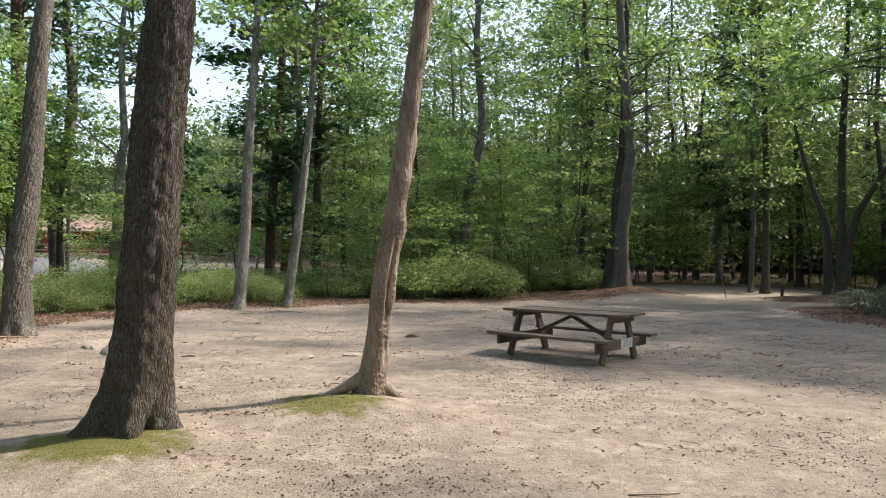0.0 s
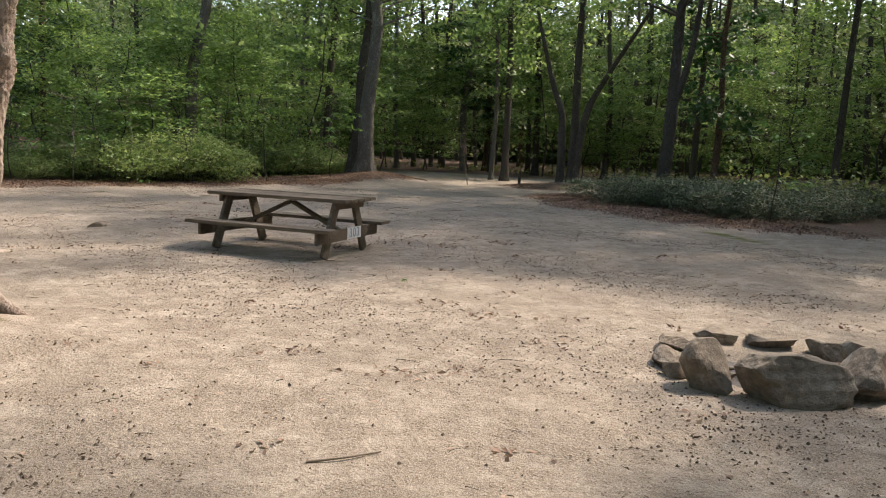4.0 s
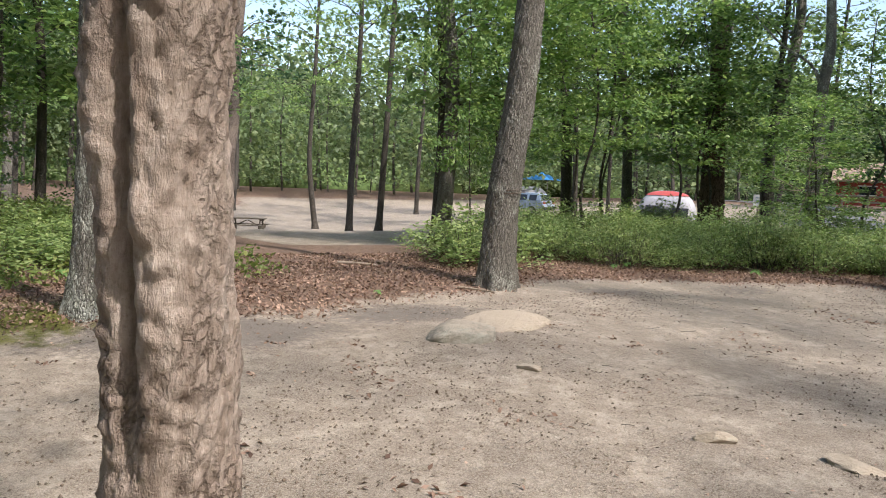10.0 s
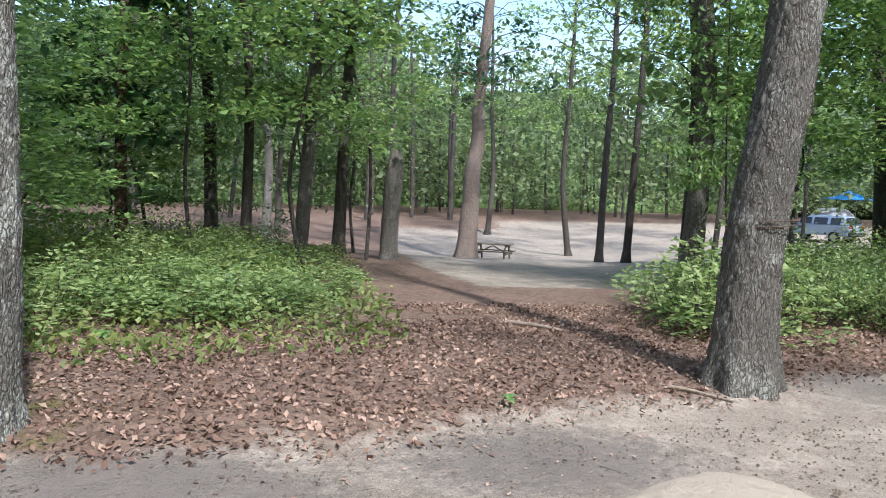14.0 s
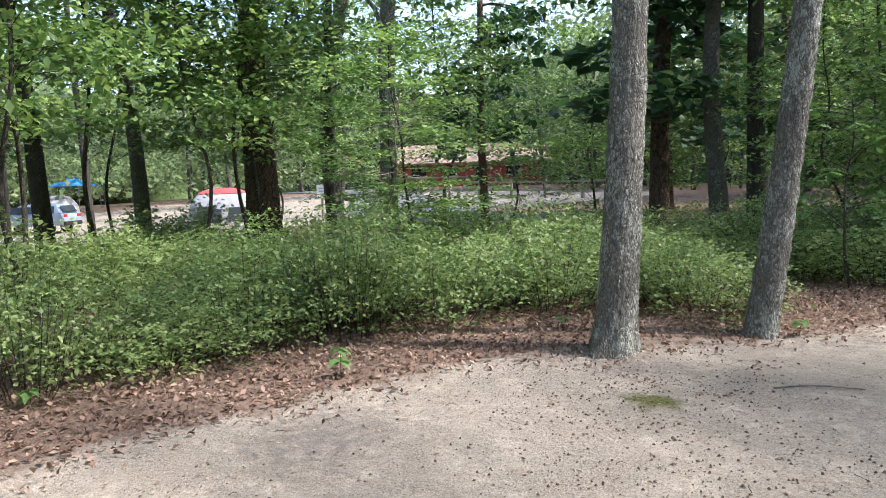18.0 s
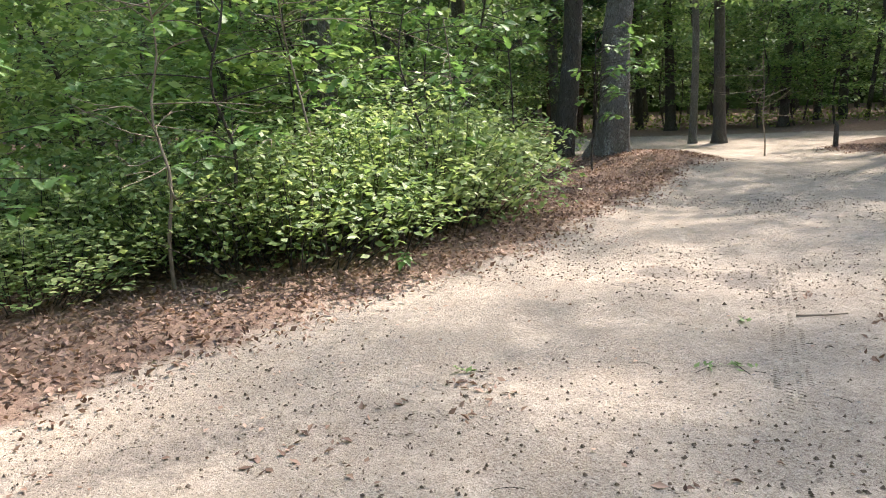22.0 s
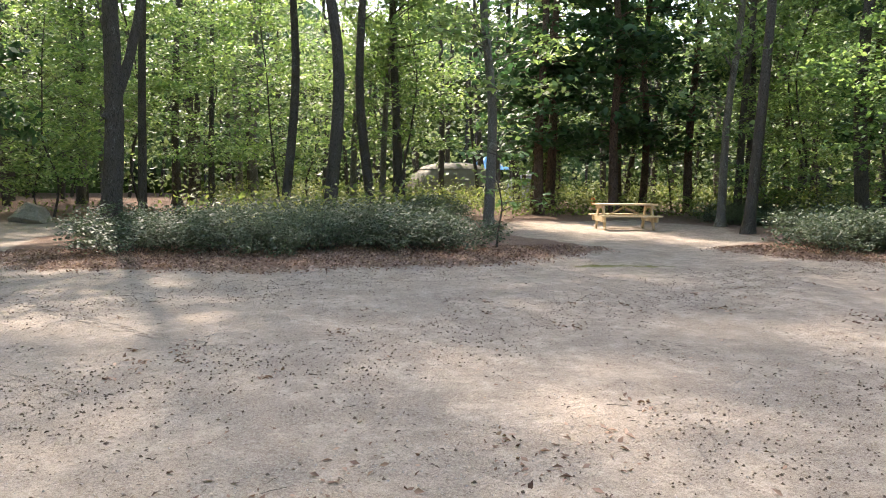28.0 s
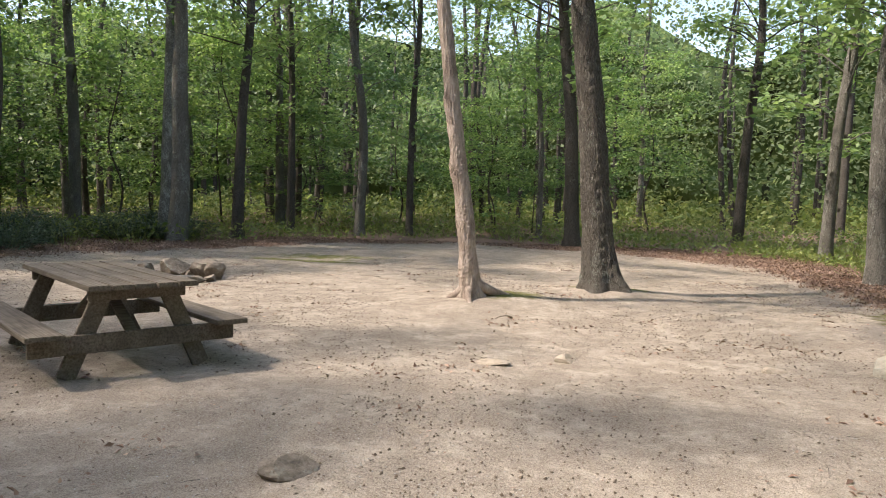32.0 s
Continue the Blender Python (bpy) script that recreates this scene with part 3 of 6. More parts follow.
def inside_distance(x, y, poly):
    """Signed distance to a polygon's edge, above 0 inside."""
    px, py = np.array(poly, float).T
    qx, qy = np.roll(px, -1), np.roll(py, -1)
    best = np.full(x.shape, 1e9)
    odd = np.zeros(x.shape, bool)
    for ax, ay, bx, by in zip(px, py, qx, qy):
        dx, dy = bx - ax, by - ay
        t = np.clip(((x - ax) * dx + (y - ay) * dy) / (dx * dx + dy * dy), 0, 1)
        best = np.minimum(best, np.hypot(x - ax - t * dx, y - ay - t * dy))
        cross = (ay > y) != (by > y)
        odd ^= cross & (x < dx * (y - ay) / (dy + 1e-12) + ax)
    return np.where(odd, best, -best)


def sandiness(x, y):
    d = np.maximum(inside_distance(x, y, CLEARING), inside_distance(x, y, NEXT_SITE))
    d = np.minimum(d, np.hypot((x - 14.4) / 1.5, y - 27.4) - 1.6)
    return d


MOUNDS = [(-2.55, 6.25, 0.9, 0.13), (-0.95, 7.6, 0.95, 0.15), (7.3, 28.8, 1.9, 0.3), (-5.0, 11.5, 1.0, 0.07), (14.4, 27.4, 1.5, 0.2), (4.5, 5.9, 1.3, -0.07), (-6.85, 8.45, 0.7, 0.05)]


SLOPES = [(-40, 20, 14, -1.5), (-42, 82, 32, 1.1), (-44, 42, 15, -0.6), (-35, 49, 9, -0.25)]


def height(x, y):
    p = np.stack([x, y, np.zeros_like(x)], -1)
    near = np.exp(-(np.hypot(x, y - 14) / 60) ** 2)
    z = near * (0.025 * wobble(p, 0.9, 5) + 0.012 * wobble(p, 3.5, 6))
    d = sandiness(x, y)
    z = z + 0.07 / (1 + np.exp(np.clip(d * 5, -40, 40))) - 0.02
    for mx, my, r, h in MOUNDS + SLOPES:
        z = z + h * np.exp(-((x - mx) ** 2 + (y - my) ** 2) / r ** 2)
    return z


def ground_at(x, y):
    return float(height(np.array([float(x)]), np.array([float(y)]))[0])


def stretched(lo, hi, step, far):
    mid = np.arange(lo, hi + step / 2, step)
    out, s = [], step
    while not out or out[-1] < far:
        s *= 1.16
        out.append((out[-1] if out else 0) + s)
    out = np.array(out)
    return np.concatenate([lo - out[::-1], mid, hi + out])


def build_ground():
    xs, ys = stretched(-11, 14, 0.13, 900), stretched(-4, 30, 0.13, 900)
    gx, gy = np.meshgrid(xs, ys, indexing="xy")
    gz = height(gx, gy)
    v = np.stack([gx, gy, gz], -1).reshape(-1, 3)
    me = mesh_of("ground", v, grid_faces(len(ys), len(xs), False), GROUND)
    d = sandiness(gx, gy) + 0.22 * wobble(np.stack([gx, gy, gx * 0], -1), 1.6, 9)
    moss = np.zeros_like(gx)
    for mx, my, ax, ay, k in ((-2.7, 5.9, 0.9, 0.7, 1), (-1.1, 7.4, 0.75, 0.75, 1), (-7.0, 7.6, 1.5, 1.5, 0.9), (3.6, 1.0, 2.2, 1.3, 0.75), (9.4, 8.2, 1.4, 0.8, 0.55), (3.6, 2.3, 2.0, 0.5, 0.9), (10.3, 13.2, 0.35, 1.6, 0.8), (10.0, 4.6, 0.7, 0.7, 0.8), (-4.9, 18.9, 0.35, 0.3, 0.8), (9.3, 13.0, 0.9, 1.6, 0.5), (-9, 6, 2.0, 1.4, 0.5)):
        moss = np.maximum(moss, k * np.exp(-(((gx - mx) / ax) ** 2 + ((gy - my) / ay) ** 2)))
    gravel = 1 / (1 + np.exp(-np.clip((gy - 15.5 - 0.3 * gx) * 0.8, -30, 30)))
    stain = np.zeros_like(gx)
    for mx, my, ax, ay, k in ((1.34, 22.43, 0.24, 0.3, 1.0), (1.6, 21.78, 0.35, 0.5, 0.7), (0.7, 3.0, 0.25, 0.2, 0.8), (-5.9, 9.2, 0.8, 1.5, 0.9), (-6.3, 11.6, 0.8, 1.3, 0.75), (-6.0, 6.0, 0.6, 1.4, 0.6), (-2.9, 21.3, 1.2, 0.35, 0.5), (-6.6, 17.6, 0.7, 1.0, 0.55), (-7.0, 15.2, 0.6, 1.0, 0.55), (-5.2, 19.7, 0.7, 0.5, 0.6)):
        stain = np.maximum(stain, k * np.exp(-(((gx - mx) / ax) ** 2 + ((gy - my) / ay) ** 2)))
    for name, a in (("stain", stain), ("litter", 1 / (1 + np.exp(np.clip(d * 4, -30, 30)))), ("moss", moss), ("gravel", gravel)):
        at = me.attributes.new(name, "FLOAT", "POINT")
        at.data.foreach_set("value", a.astype(np.float32).ravel())
    return tagged(new("ground", me), "pale sandy campsite ground with leaf litter at the edges", "ground", kind="structure")


build_ground()


# ---- trees ----
def stem(base, top, r0, r1, bend, seed, n=6):
    r = np.random.default_rng(seed)
    b, t = np.array(base, float), np.array(top, float)
    u = np.linspace(0, 1, n)
    p = b + u[:, None] * (t - b)
    off = r.normal(0, bend, (n, 2))
    off[0] = off[-1] = 0
    p[:, :2] += off
    return p, r0 + (r1 - r0) * u ** 0.8


def make_crown_tree(name, label, bark, leaf, high, r0, crown_from, crown_r, tips, each, leaf_size, seed, sides=10, spread=0.44, bend=0.15, flare=0.5, droop=0.0, flat=0.26):
    """A tree at the origin: trunk, a branch to every clump, and the leaves."""
    r = np.random.default_rng(seed)
    root = thing(name, label, "tree")
    p, rad = stem((0, 0, -0.15), (r.normal(0, 0.4), r.normal(0, 0.4), high), r0, r0 * 0.25, bend, seed)
    part_of("trunk", mesh_of("trunk", *tube(p, rad, sides, 26, 0.0, flare, 0.05, seed, 4), bark), root)
    ends, limbs = [], []
    for k in range(tips):
        z = crown_from + (high - crown_from) * r.uniform(0, 1) ** 0.9
        u = z / high
        c = np.array([np.interp(u, np.linspace(0, 1, len(p)), p[:, i]) for i in range(3)])
        a = r.uniform(0, 6.283)
        reach = crown_r * (0.35 + 0.65 * math.sin(min(1, max(0.08, (z - crown_from) / (high - crown_from + 0.01))) * 2.6 + 0.35)) * r.uniform(0.35, 1.0)
        e = c + np.array([math.cos(a) * reach, math.sin(a) * reach, reach * r.uniform(0.0, 0.5) - droop * reach])
        m = (c + e) / 2 + np.array([0, 0, 0.12 * reach]) + r.normal(0, 0.08 * reach, 3)
        rr = max(0.008, 0.16 * r0 * (reach / crown_r + 0.3))
        limbs.append(tube([c - np.array([0, 0, 0.1]), m, e], [rr, rr * 0.7, rr * 0.25], 3, 3))
        ends += [e, m * 0.4 + e * 0.6 + r.normal(0, 0.25 * spread, 3)]
    tagged(part_of("branch_work", mesh_of("branch_work", *joined(limbs), bark), root), kind="stuff")
    v, f = leaves(clusters(ends, each, spread, seed + 1, flat), leaf_size, seed + 2, 0.6, 0.45)
    part_of("crown", mesh_of("crown", v, f, leaf), root)
    return root


def place(ob, x, y, turn=0.0, size=1.0, sz=None):
    m = pose(x, y, ground_at(x, y), 0, 0, turn) @ Matrix.Diagonal((size, size, sz or size, 1))
    c = copy_thing(ob, m)
    c.scale = (size, size, sz or size)
    return c


def discard(ob):
    for o in (*ob.children_recursive, ob):
        bpy.data.objects.remove(o)



def upright_tree(name, label, bark, x, y, lean, r_breast, high, seed, ridge=0.012, flare=1.2, roots=5, knots=0.05, bend=0.03, waypoints=None, groove=None, sides=84, crown=None, limbs=(), leaf=None, segs=150, burls=()):
    """A tree near the path, with its own lean and furrowed trunk."""
    r = np.random.default_rng(seed)
    z0 = ground_at(x, y) - 0.18
    root = thing(name, label, "tree")
    root.location = (x, y, 0)
    if waypoints is None:
        zs = [z0, 1.2, 2.6, 4.2, 5.6]
        waypoints = [(lean[0] * z + r.normal(0, bend), lean[1] * z + r.normal(0, bend), z) for z in zs]
    low = [np.array(p, float) for p in waypoints]
    rad = [r_breast * (1.12 - 0.07 * p[2]) for p in low]
    v, f = tube(low, rad, sides, segs, ridge, flare, knots, seed, roots)
    if groove:
        a0, depth, z_lo, z_hi, wide = groove
        c = np.array([np.interp(v[:, 2], [p[2] for p in low], [p[i] for p in low]) for i in range(2)]).T
        d = v[:, :2] - c
        ang = np.arctan2(d[:, 1], d[:, 0])
        off = np.abs((ang - a0 + math.pi) % (2 * math.pi) - math.pi)
        g = np.exp(-(off / wide) ** 2) * np.clip((v[:, 2] - z_lo) * 5, 0, 1) * np.clip((z_hi - v[:, 2]) * 5, 0, 1)
        v[:, :2] = c + d * (1 - depth * g)[:, None]
    if burls:
        c = np.array([np.interp(v[:, 2], [p[2] for p in low], [p[i] for p in low]) for i in range(2)]).T
        d = v[:, :2] - c
        ang, size = np.arctan2(d[:, 1], d[:, 0]), np.hypot(d[:, 0], d[:, 1])
        grow = np.zeros(len(v))
        for bz, ba, wide, tall, out in burls:
            off = (ang - ba + math.pi) % (2 * math.pi) - math.pi
            g = np.exp(-(off * r_breast / wide) ** 2 - ((v[:, 2] - bz) / tall) ** 2)
            grow += out * g * (1 + 0.2 * wobble(v, 60.0, seed + 9))
        fissure = np.abs(wobble(v * np.array([1, 1, 0.22]), 75.0, seed + 5))
        grow += -0.007 * np.exp(-(fissure / 0.16) ** 2) + 0.003 * wobble(v, 33.0, seed + 6) + 0.003 * wobble(v, 90.0, seed + 8)
        v[:, :2] += d / (size[:, None] + 1e-6) * grow[:, None]
    part_of("trunk", mesh_of("trunk", v, f, bark), root)
    top = low[-1]
    up = np.array([top[0] + (high - top[2]) * (lean[0] * 0.4) + r.normal(0, 0.3), top[1] + (high - top[2]) * lean[1] * 0.4 + r.normal(0, 0.3), high])
    part_of("upper_trunk", mesh_of("upper_trunk", *tube([top - (low[-1] - low[-2]) * 0.02, (top + up) / 2 + r.normal(0, 0.15, 3), up], [rad[-1], rad[-1] * 0.7, rad[-1] * 0.2], 14, 16, 0, 0, 0.06, seed), bark), root)
    for pts, r0 in limbs:
        part_of("limb", mesh_of("limb", *tube(pts, np.linspace(r0, r0 * 0.3, len(pts)), 8, 4 * len(pts), 0, 0, 0.08, seed), bark), root)
    if crown:
        lo, wide, tips, each, size = crown
        ends, br = [], []
        for k in range(tips):
            z = r.uniform(lo, high)
            u = (z - top[2]) / (high - top[2])
            c = top + (up - top) * u
            a, reach = r.uniform(0, 6.283), wide * r.uniform(0.3, 1.0)
            e = c + np.array([math.cos(a) * reach, math.sin(a) * reach, reach * r.uniform(-0.1, 0.45)])
            m = (c + e) / 2 + np.array([0, 0, 0.1 * reach]) + r.normal(0, 0.1, 3)
            br.append(tube([c, m, e], [0.045, 0.03, 0.008], 5, 4))
            ends += [e, e * 0.6 + m * 0.4 + r.normal(0, 0.3, 3)]
        for piece in br:
            part_of("limb", mesh_of("limb", *piece, bark), root)
        part_of("crown", mesh_of("crown", *leaves(clusters(ends, each, 0.42, seed + 1, 0.28), size, seed + 2), leaf or LEAF_OAK), root)
    return root


# ---- trees round the path ----
upright_tree("oak_tree", "thick oak trunk with dark furrowed bark, flared mossy roots", OAK_DARK2, -2.58, 6.28, (0.1, -0.06), 0.215, 17, 11, 0.02, 1.1, 5, 0.04, 0.02, groove=(-0.8, 0.4, -0.2, 0.28, 0.17), crown=(7.5, 4.0, 46, 30, 0.2))
upright_tree("scarred_tree", "leaning tree with a long healed scar, burls and peeling pinkish-brown bark", SCAR, -0.745, 7.895, (0.12, -0.04), 0.11, 9, 12, 0.008, 1.2, 4, 0.09, 0.0, waypoints=[(0.0, 0.02, -0.05), (0.03, -0.01, 0.35), (0.09, -0.04, 0.9), (0.15, -0.075, 1.4), (0.24, -0.09, 2.0), (0.36, -0.12, 2.9), (0.5, -0.16, 4.0), (0.68, -0.2, 5.4)], groove=(-0.9, 0.42, 0.85, 1.75, 0.2), sides=132, segs=330, burls=[(1.92, -0.65, 0.06, 0.09, 0.035), (1.8, 0.3, 0.08, 0.16, 0.03), (1.33, -0.5, 0.03, 0.035, 0.022), (1.1, -0.25, 0.05, 0.2, 0.02), (0.78, -1.5, 0.06, 0.07, 0.025), (0.62, -0.5, 0.022, 0.08, -0.03), (0.72, -0.65, 0.03, 0.03, 0.016), (1.5, -1.5, 0.06, 0.14, 0.02), (2.3, -0.9, 0.08, 0.12, 0.03), (2.7, 0.2, 0.08, 0.15, 0.028), (0.45, 0.6, 0.07, 0.2, 0.03)], crown=(5.6, 2.6, 26, 26, 0.17), limbs=[([(0.0, 0.0, 0.32), (-0.2, -0.06, 0.2), (-0.42, -0.22, 0.11), (-0.75, -0.35, -0.02)], 0.085), ([(0.02, 0.0, 0.3), (0.16, 0.02, 0.16), (0.3, -0.02, 0.07), (0.42, 0.06, -0.02)], 0.09), ([(0, 0.02, 0.25), (0.02, 0.2, 0.14), (-0.05, 0.42, 0.0)], 0.08)])
upright_tree("oak_tree", "upright oak trunk covered in pale grey lichen", OAK_LICHEN, -6.85, 8.45, (0.05, 0.0), 0.17, 17, 13, 0.014, 0.6, 5, 0.03, 0.02, crown=(7.5, 3.6, 40, 30, 0.2))
upright_tree("oak_tree", "stout leaning oak with grey furrowed bark and wound wire", OAK, -7.76, 13.75, (0.03, 0.055), 0.22, 18, 14, 0.02, 0.6, 6, 0.03, 0.02, crown=(7.5, 4.0, 46, 30, 0.2))
upright_tree("oak_tree", "straight oak trunk with pale green-grey scaly bark", OAK_LICHEN, -5.42, 20.1, (0.03, 0.07), 0.15, 16, 15, 0.011, 0.7, 5, 0.03, 0.02, limbs=[([(0.1, 0.22, 3.1), (0.5, 0.1, 3.5), (1.0, -0.1, 3.6)], 0.012), ([(0.1, 0.2, 2.9), (0.45, 0.3, 3.0), (0.8, 0.2, 3.3)], 0.01)], crown=(7, 3.0, 36, 30, 0.2))
upright_tree("oak_tree", "slim leaning oak trunk with brown and grey bark", OAK_LICHEN, -4.4, 21.25, (0.114, 0.007), 0.125, 10, 16, 0.011, 0.6, 4, 0.04, 0.02, limbs=[([(0.45, 0.03, 3.9), (0.6, -0.25, 4.35), (1.1, -0.5, 4.5), (1.7, -0.6, 4.9)], 0.03), ([(0.4, 0.03, 3.6), (0.1, 0.2, 4.1), (-0.5, 0.3, 4.4)], 0.018)], crown=(6.6, 2.6, 30, 30, 0.2))
upright_tree("oak_tree", "large leaning oak on a mound of fallen leaves", OAK, 6.9, 29.4, (0.05, -0.1), 0.27, 19, 17, 0.016, 0.9, 5, 0.03, 0.05, sides=48, crown=(5.5, 5.0, 46, 34, 0.18))
upright_tree("oak_tree", "dark oak trunk beside a larger one on the leaf mound", OAK_DARK, 6.66, 30.6, (0.08, -0.06), 0.2, 18, 18, 0.012, 0.7, 5, 0.03, 0.05, sides=40, crown=(5.5, 3.4, 40, 30, 0.2))
# crown made tall and wide to shade the sand west of it
upright_tree("oak_tree", "forked oak with dark bark behind a belt of shrubs", OAK_DARK, 15.2, 22.6, (0.02, -0.02), 0.2, 25, 19, 0.012, 0.7, 5, 0.03, 0.05, sides=40, crown=(5.5, 7.4, 96, 46, 0.26), limbs=[([(0.02, 0, 2.6), (0.25, -0.45, 4.0), (0.35, -0.8, 6.0), (0.2, -1.2, 9.0)], 0.14)])
upright_tree("pine_tree", "big pine trunk with dark reddish scaly bark", PINE, -16.2, 28.5, (0.03, -0.03), 0.38, 19, 20, 0.02, 0.4, 6, 0.03, 0.04, sides=48, crown=(9, 4.0, 50, 30, 0.3), leaf=LEAF_PINE)
upright_tree("birch_tree", "pale grey-barked tree with a fork among the shrubs", OAK_LICHEN, -12.2, 27.9, (0.1, -0.1), 0.19, 13, 21, 0.006, 0.5, 4, 0.05, 0.06, sides=32, crown=(7.5, 3.2, 36, 30, 0.2), limbs=[([(0.45, -0.4, 3.8), (0.3, -0.8, 5.0), (-0.3, -1.6, 5.7), (-1.4, -2.2, 7.2)], 0.06)])
upright_tree("pine_tree", "tall pine with pale pinkish-grey bark beside a sandy site", PALE_PINE, -36.0, 17.7, (0.02, 0.04), 0.38, 20, 22, 0.01, 0.5, 5, 0.03, 0.05, sides=32, crown=(5.5, 3.0, 40, 30, 0.3), leaf=LEAF_PINE)
upright_tree("oak_tree", "sturdy oak with mottled grey bark beyond the fire ring", OAK, 8.6, -1.4, (-0.02, -0.02), 0.25, 19, 23, 0.014, 0.5, 5, 0.03, 0.04, sides=40, crown=(6, 3.6, 44, 30, 0.2))
upright_tree("oak_tree", "grey oak trunk close beside another one", OAK_LICHEN, 9.4, -2.2, (-0.01, -0.05), 0.22, 19, 24, 0.012, 0.5, 5, 0.03, 0.04, sides=40, crown=(6, 3.4, 40, 30, 0.2))

# three stems of one clump beside the sand road
clump = thing("oak_tree", "dark oak clump of three spreading stems beside the sand road", "tree")
clump.location = (14.4, 27.4, ground_at(14.4, 27.4) - 0.1)
for k, pts in enumerate(([(-0.2, 0.28, 0), (-0.22, 0.32, 1.5), (-0.26, 0.38, 2.7), (-0.5, 0.78, 3.8), (-0.95, 1.5, 6.5)], [(0.05, -0.05, 0), (0.08, -0.1, 2.5), (0.0, -0.2, 5.0), (0.1, -0.2, 8.0), (0.2, -0.3, 12.0)], [(0.12, -0.18, 0), (0.2, -0.3, 1.5), (0.32, -0.5, 2.7), (0.6, -0.95, 3.7), (1.5, -2.4, 6.2)])):
    part_of("trunk", mesh_of("trunk", *tube(pts, [0.165, 0.15, 0.13, 0.1, 0.05], 20, 40, 0.006, 0.5, 0.04, 31 + k, 4), OAK_DARK), clump)
# crown thickened overhead to shade the north of the clearing
part_of("crown", mesh_of("crown", *leaves(clusters(rng.normal(0, 1, (84, 3)) * np.array([2.9, 2.9, 2.2]) + np.array([0, 0, 9.2]), 46, 0.5, 33), 0.24, 34), LEAF_OAK), clump)

# a snag with a broken top
snag = thing("dead_tree", "broken dead trunk with a splintered top in the woods", "tree")
snag.location = (-20.2, 12.2, ground_at(-20.2, 12.2))
part_of("trunk", mesh_of("trunk", *tube([(0, 0, -0.1), (0.05, 0.02, 1.0), (0.08, 0.1, 2.3), (0.16, 0.12, 2.65)], [0.22, 0.21, 0.2, 0.05], 24, 30, 0.012, 0.3, 0.08, 3, 4), OAK), snag)

# ---- woods ----
TALL = [make_crown_tree("oak_tree", "tall oak with grey furrowed bark and a high leafy crown", OAK_DARK if k % 2 else OAK, LEAF_FAR, 17 + k, 0.17 + 0.03 * (k % 3), 3.0 + 0.7 * (k % 3), 3.2, 56, 28, 0.24, 40 + k) for k in range(4)]
YOUNG = [make_crown_tree("young_tree", "slender young broadleaf tree with leafy low branches", OAK_DARK, LEAF_OAK, 5.5 + 0.9 * k, 0.04, 0.8, 2.2, 50, 42, 0.14, 60 + k, 6, 0.36, 0.12, 0.3, 0.1, 0.16) for k in range(4)]
EDGE = [make_crown_tree("oak_tree", "tall spreading oak with dark bark at the edge of the clearing", OAK_DARK, LEAF_OAK, 20 + k, 0.19, 6.0, 4.4, 46, 30, 0.22, 140 + k) for k in range(2)]
# crowns above the view, made broad and tall to dapple the sand
CANOPY = [make_crown_tree("oak_tree", "very tall oak with a broad dense crown high over the clearing", OAK_DARK, LEAF_OAK, 23 + k, 0.19, 8.0, 6.4, 34, 52, 0.28, 150 + k, spread=0.4) for k in range(2)]
# not known trees: added to keep sun off the northern sand
SHADE_OAKS = [make_crown_tree("oak_tree", "tall oak with a broad heavy crown added to shade the clearing", OAK_DARK, LEAF_OAK, 23 + k, 0.19, 7.0, 6.4, 76, 46, 0.3, 170 + k, spread=0.55) for k in range(2)]
SAPLINGS = [make_crown_tree("young_tree", "slender young broadleaf tree with spreading leafy branches", OAK_DARK, LEAF_OAK, 7.0 + k, 0.05, 2.3, 2.6, 50, 42, 0.15, 160 + k, 6, 0.4, 0.2, 0.3, 0.1, 0.16) for k in range(3)]
PINES = [make_crown_tree("pine_tree", "tall pine with scaly reddish bark and drooping needles", PINE, LEAF_PINE, 16 + k, 0.2, 2.6, 2.8, 60, 30, 0.36, 80 + k, 10, 0.42, 0.08, 0.4, 0.25) for k in range(2)]


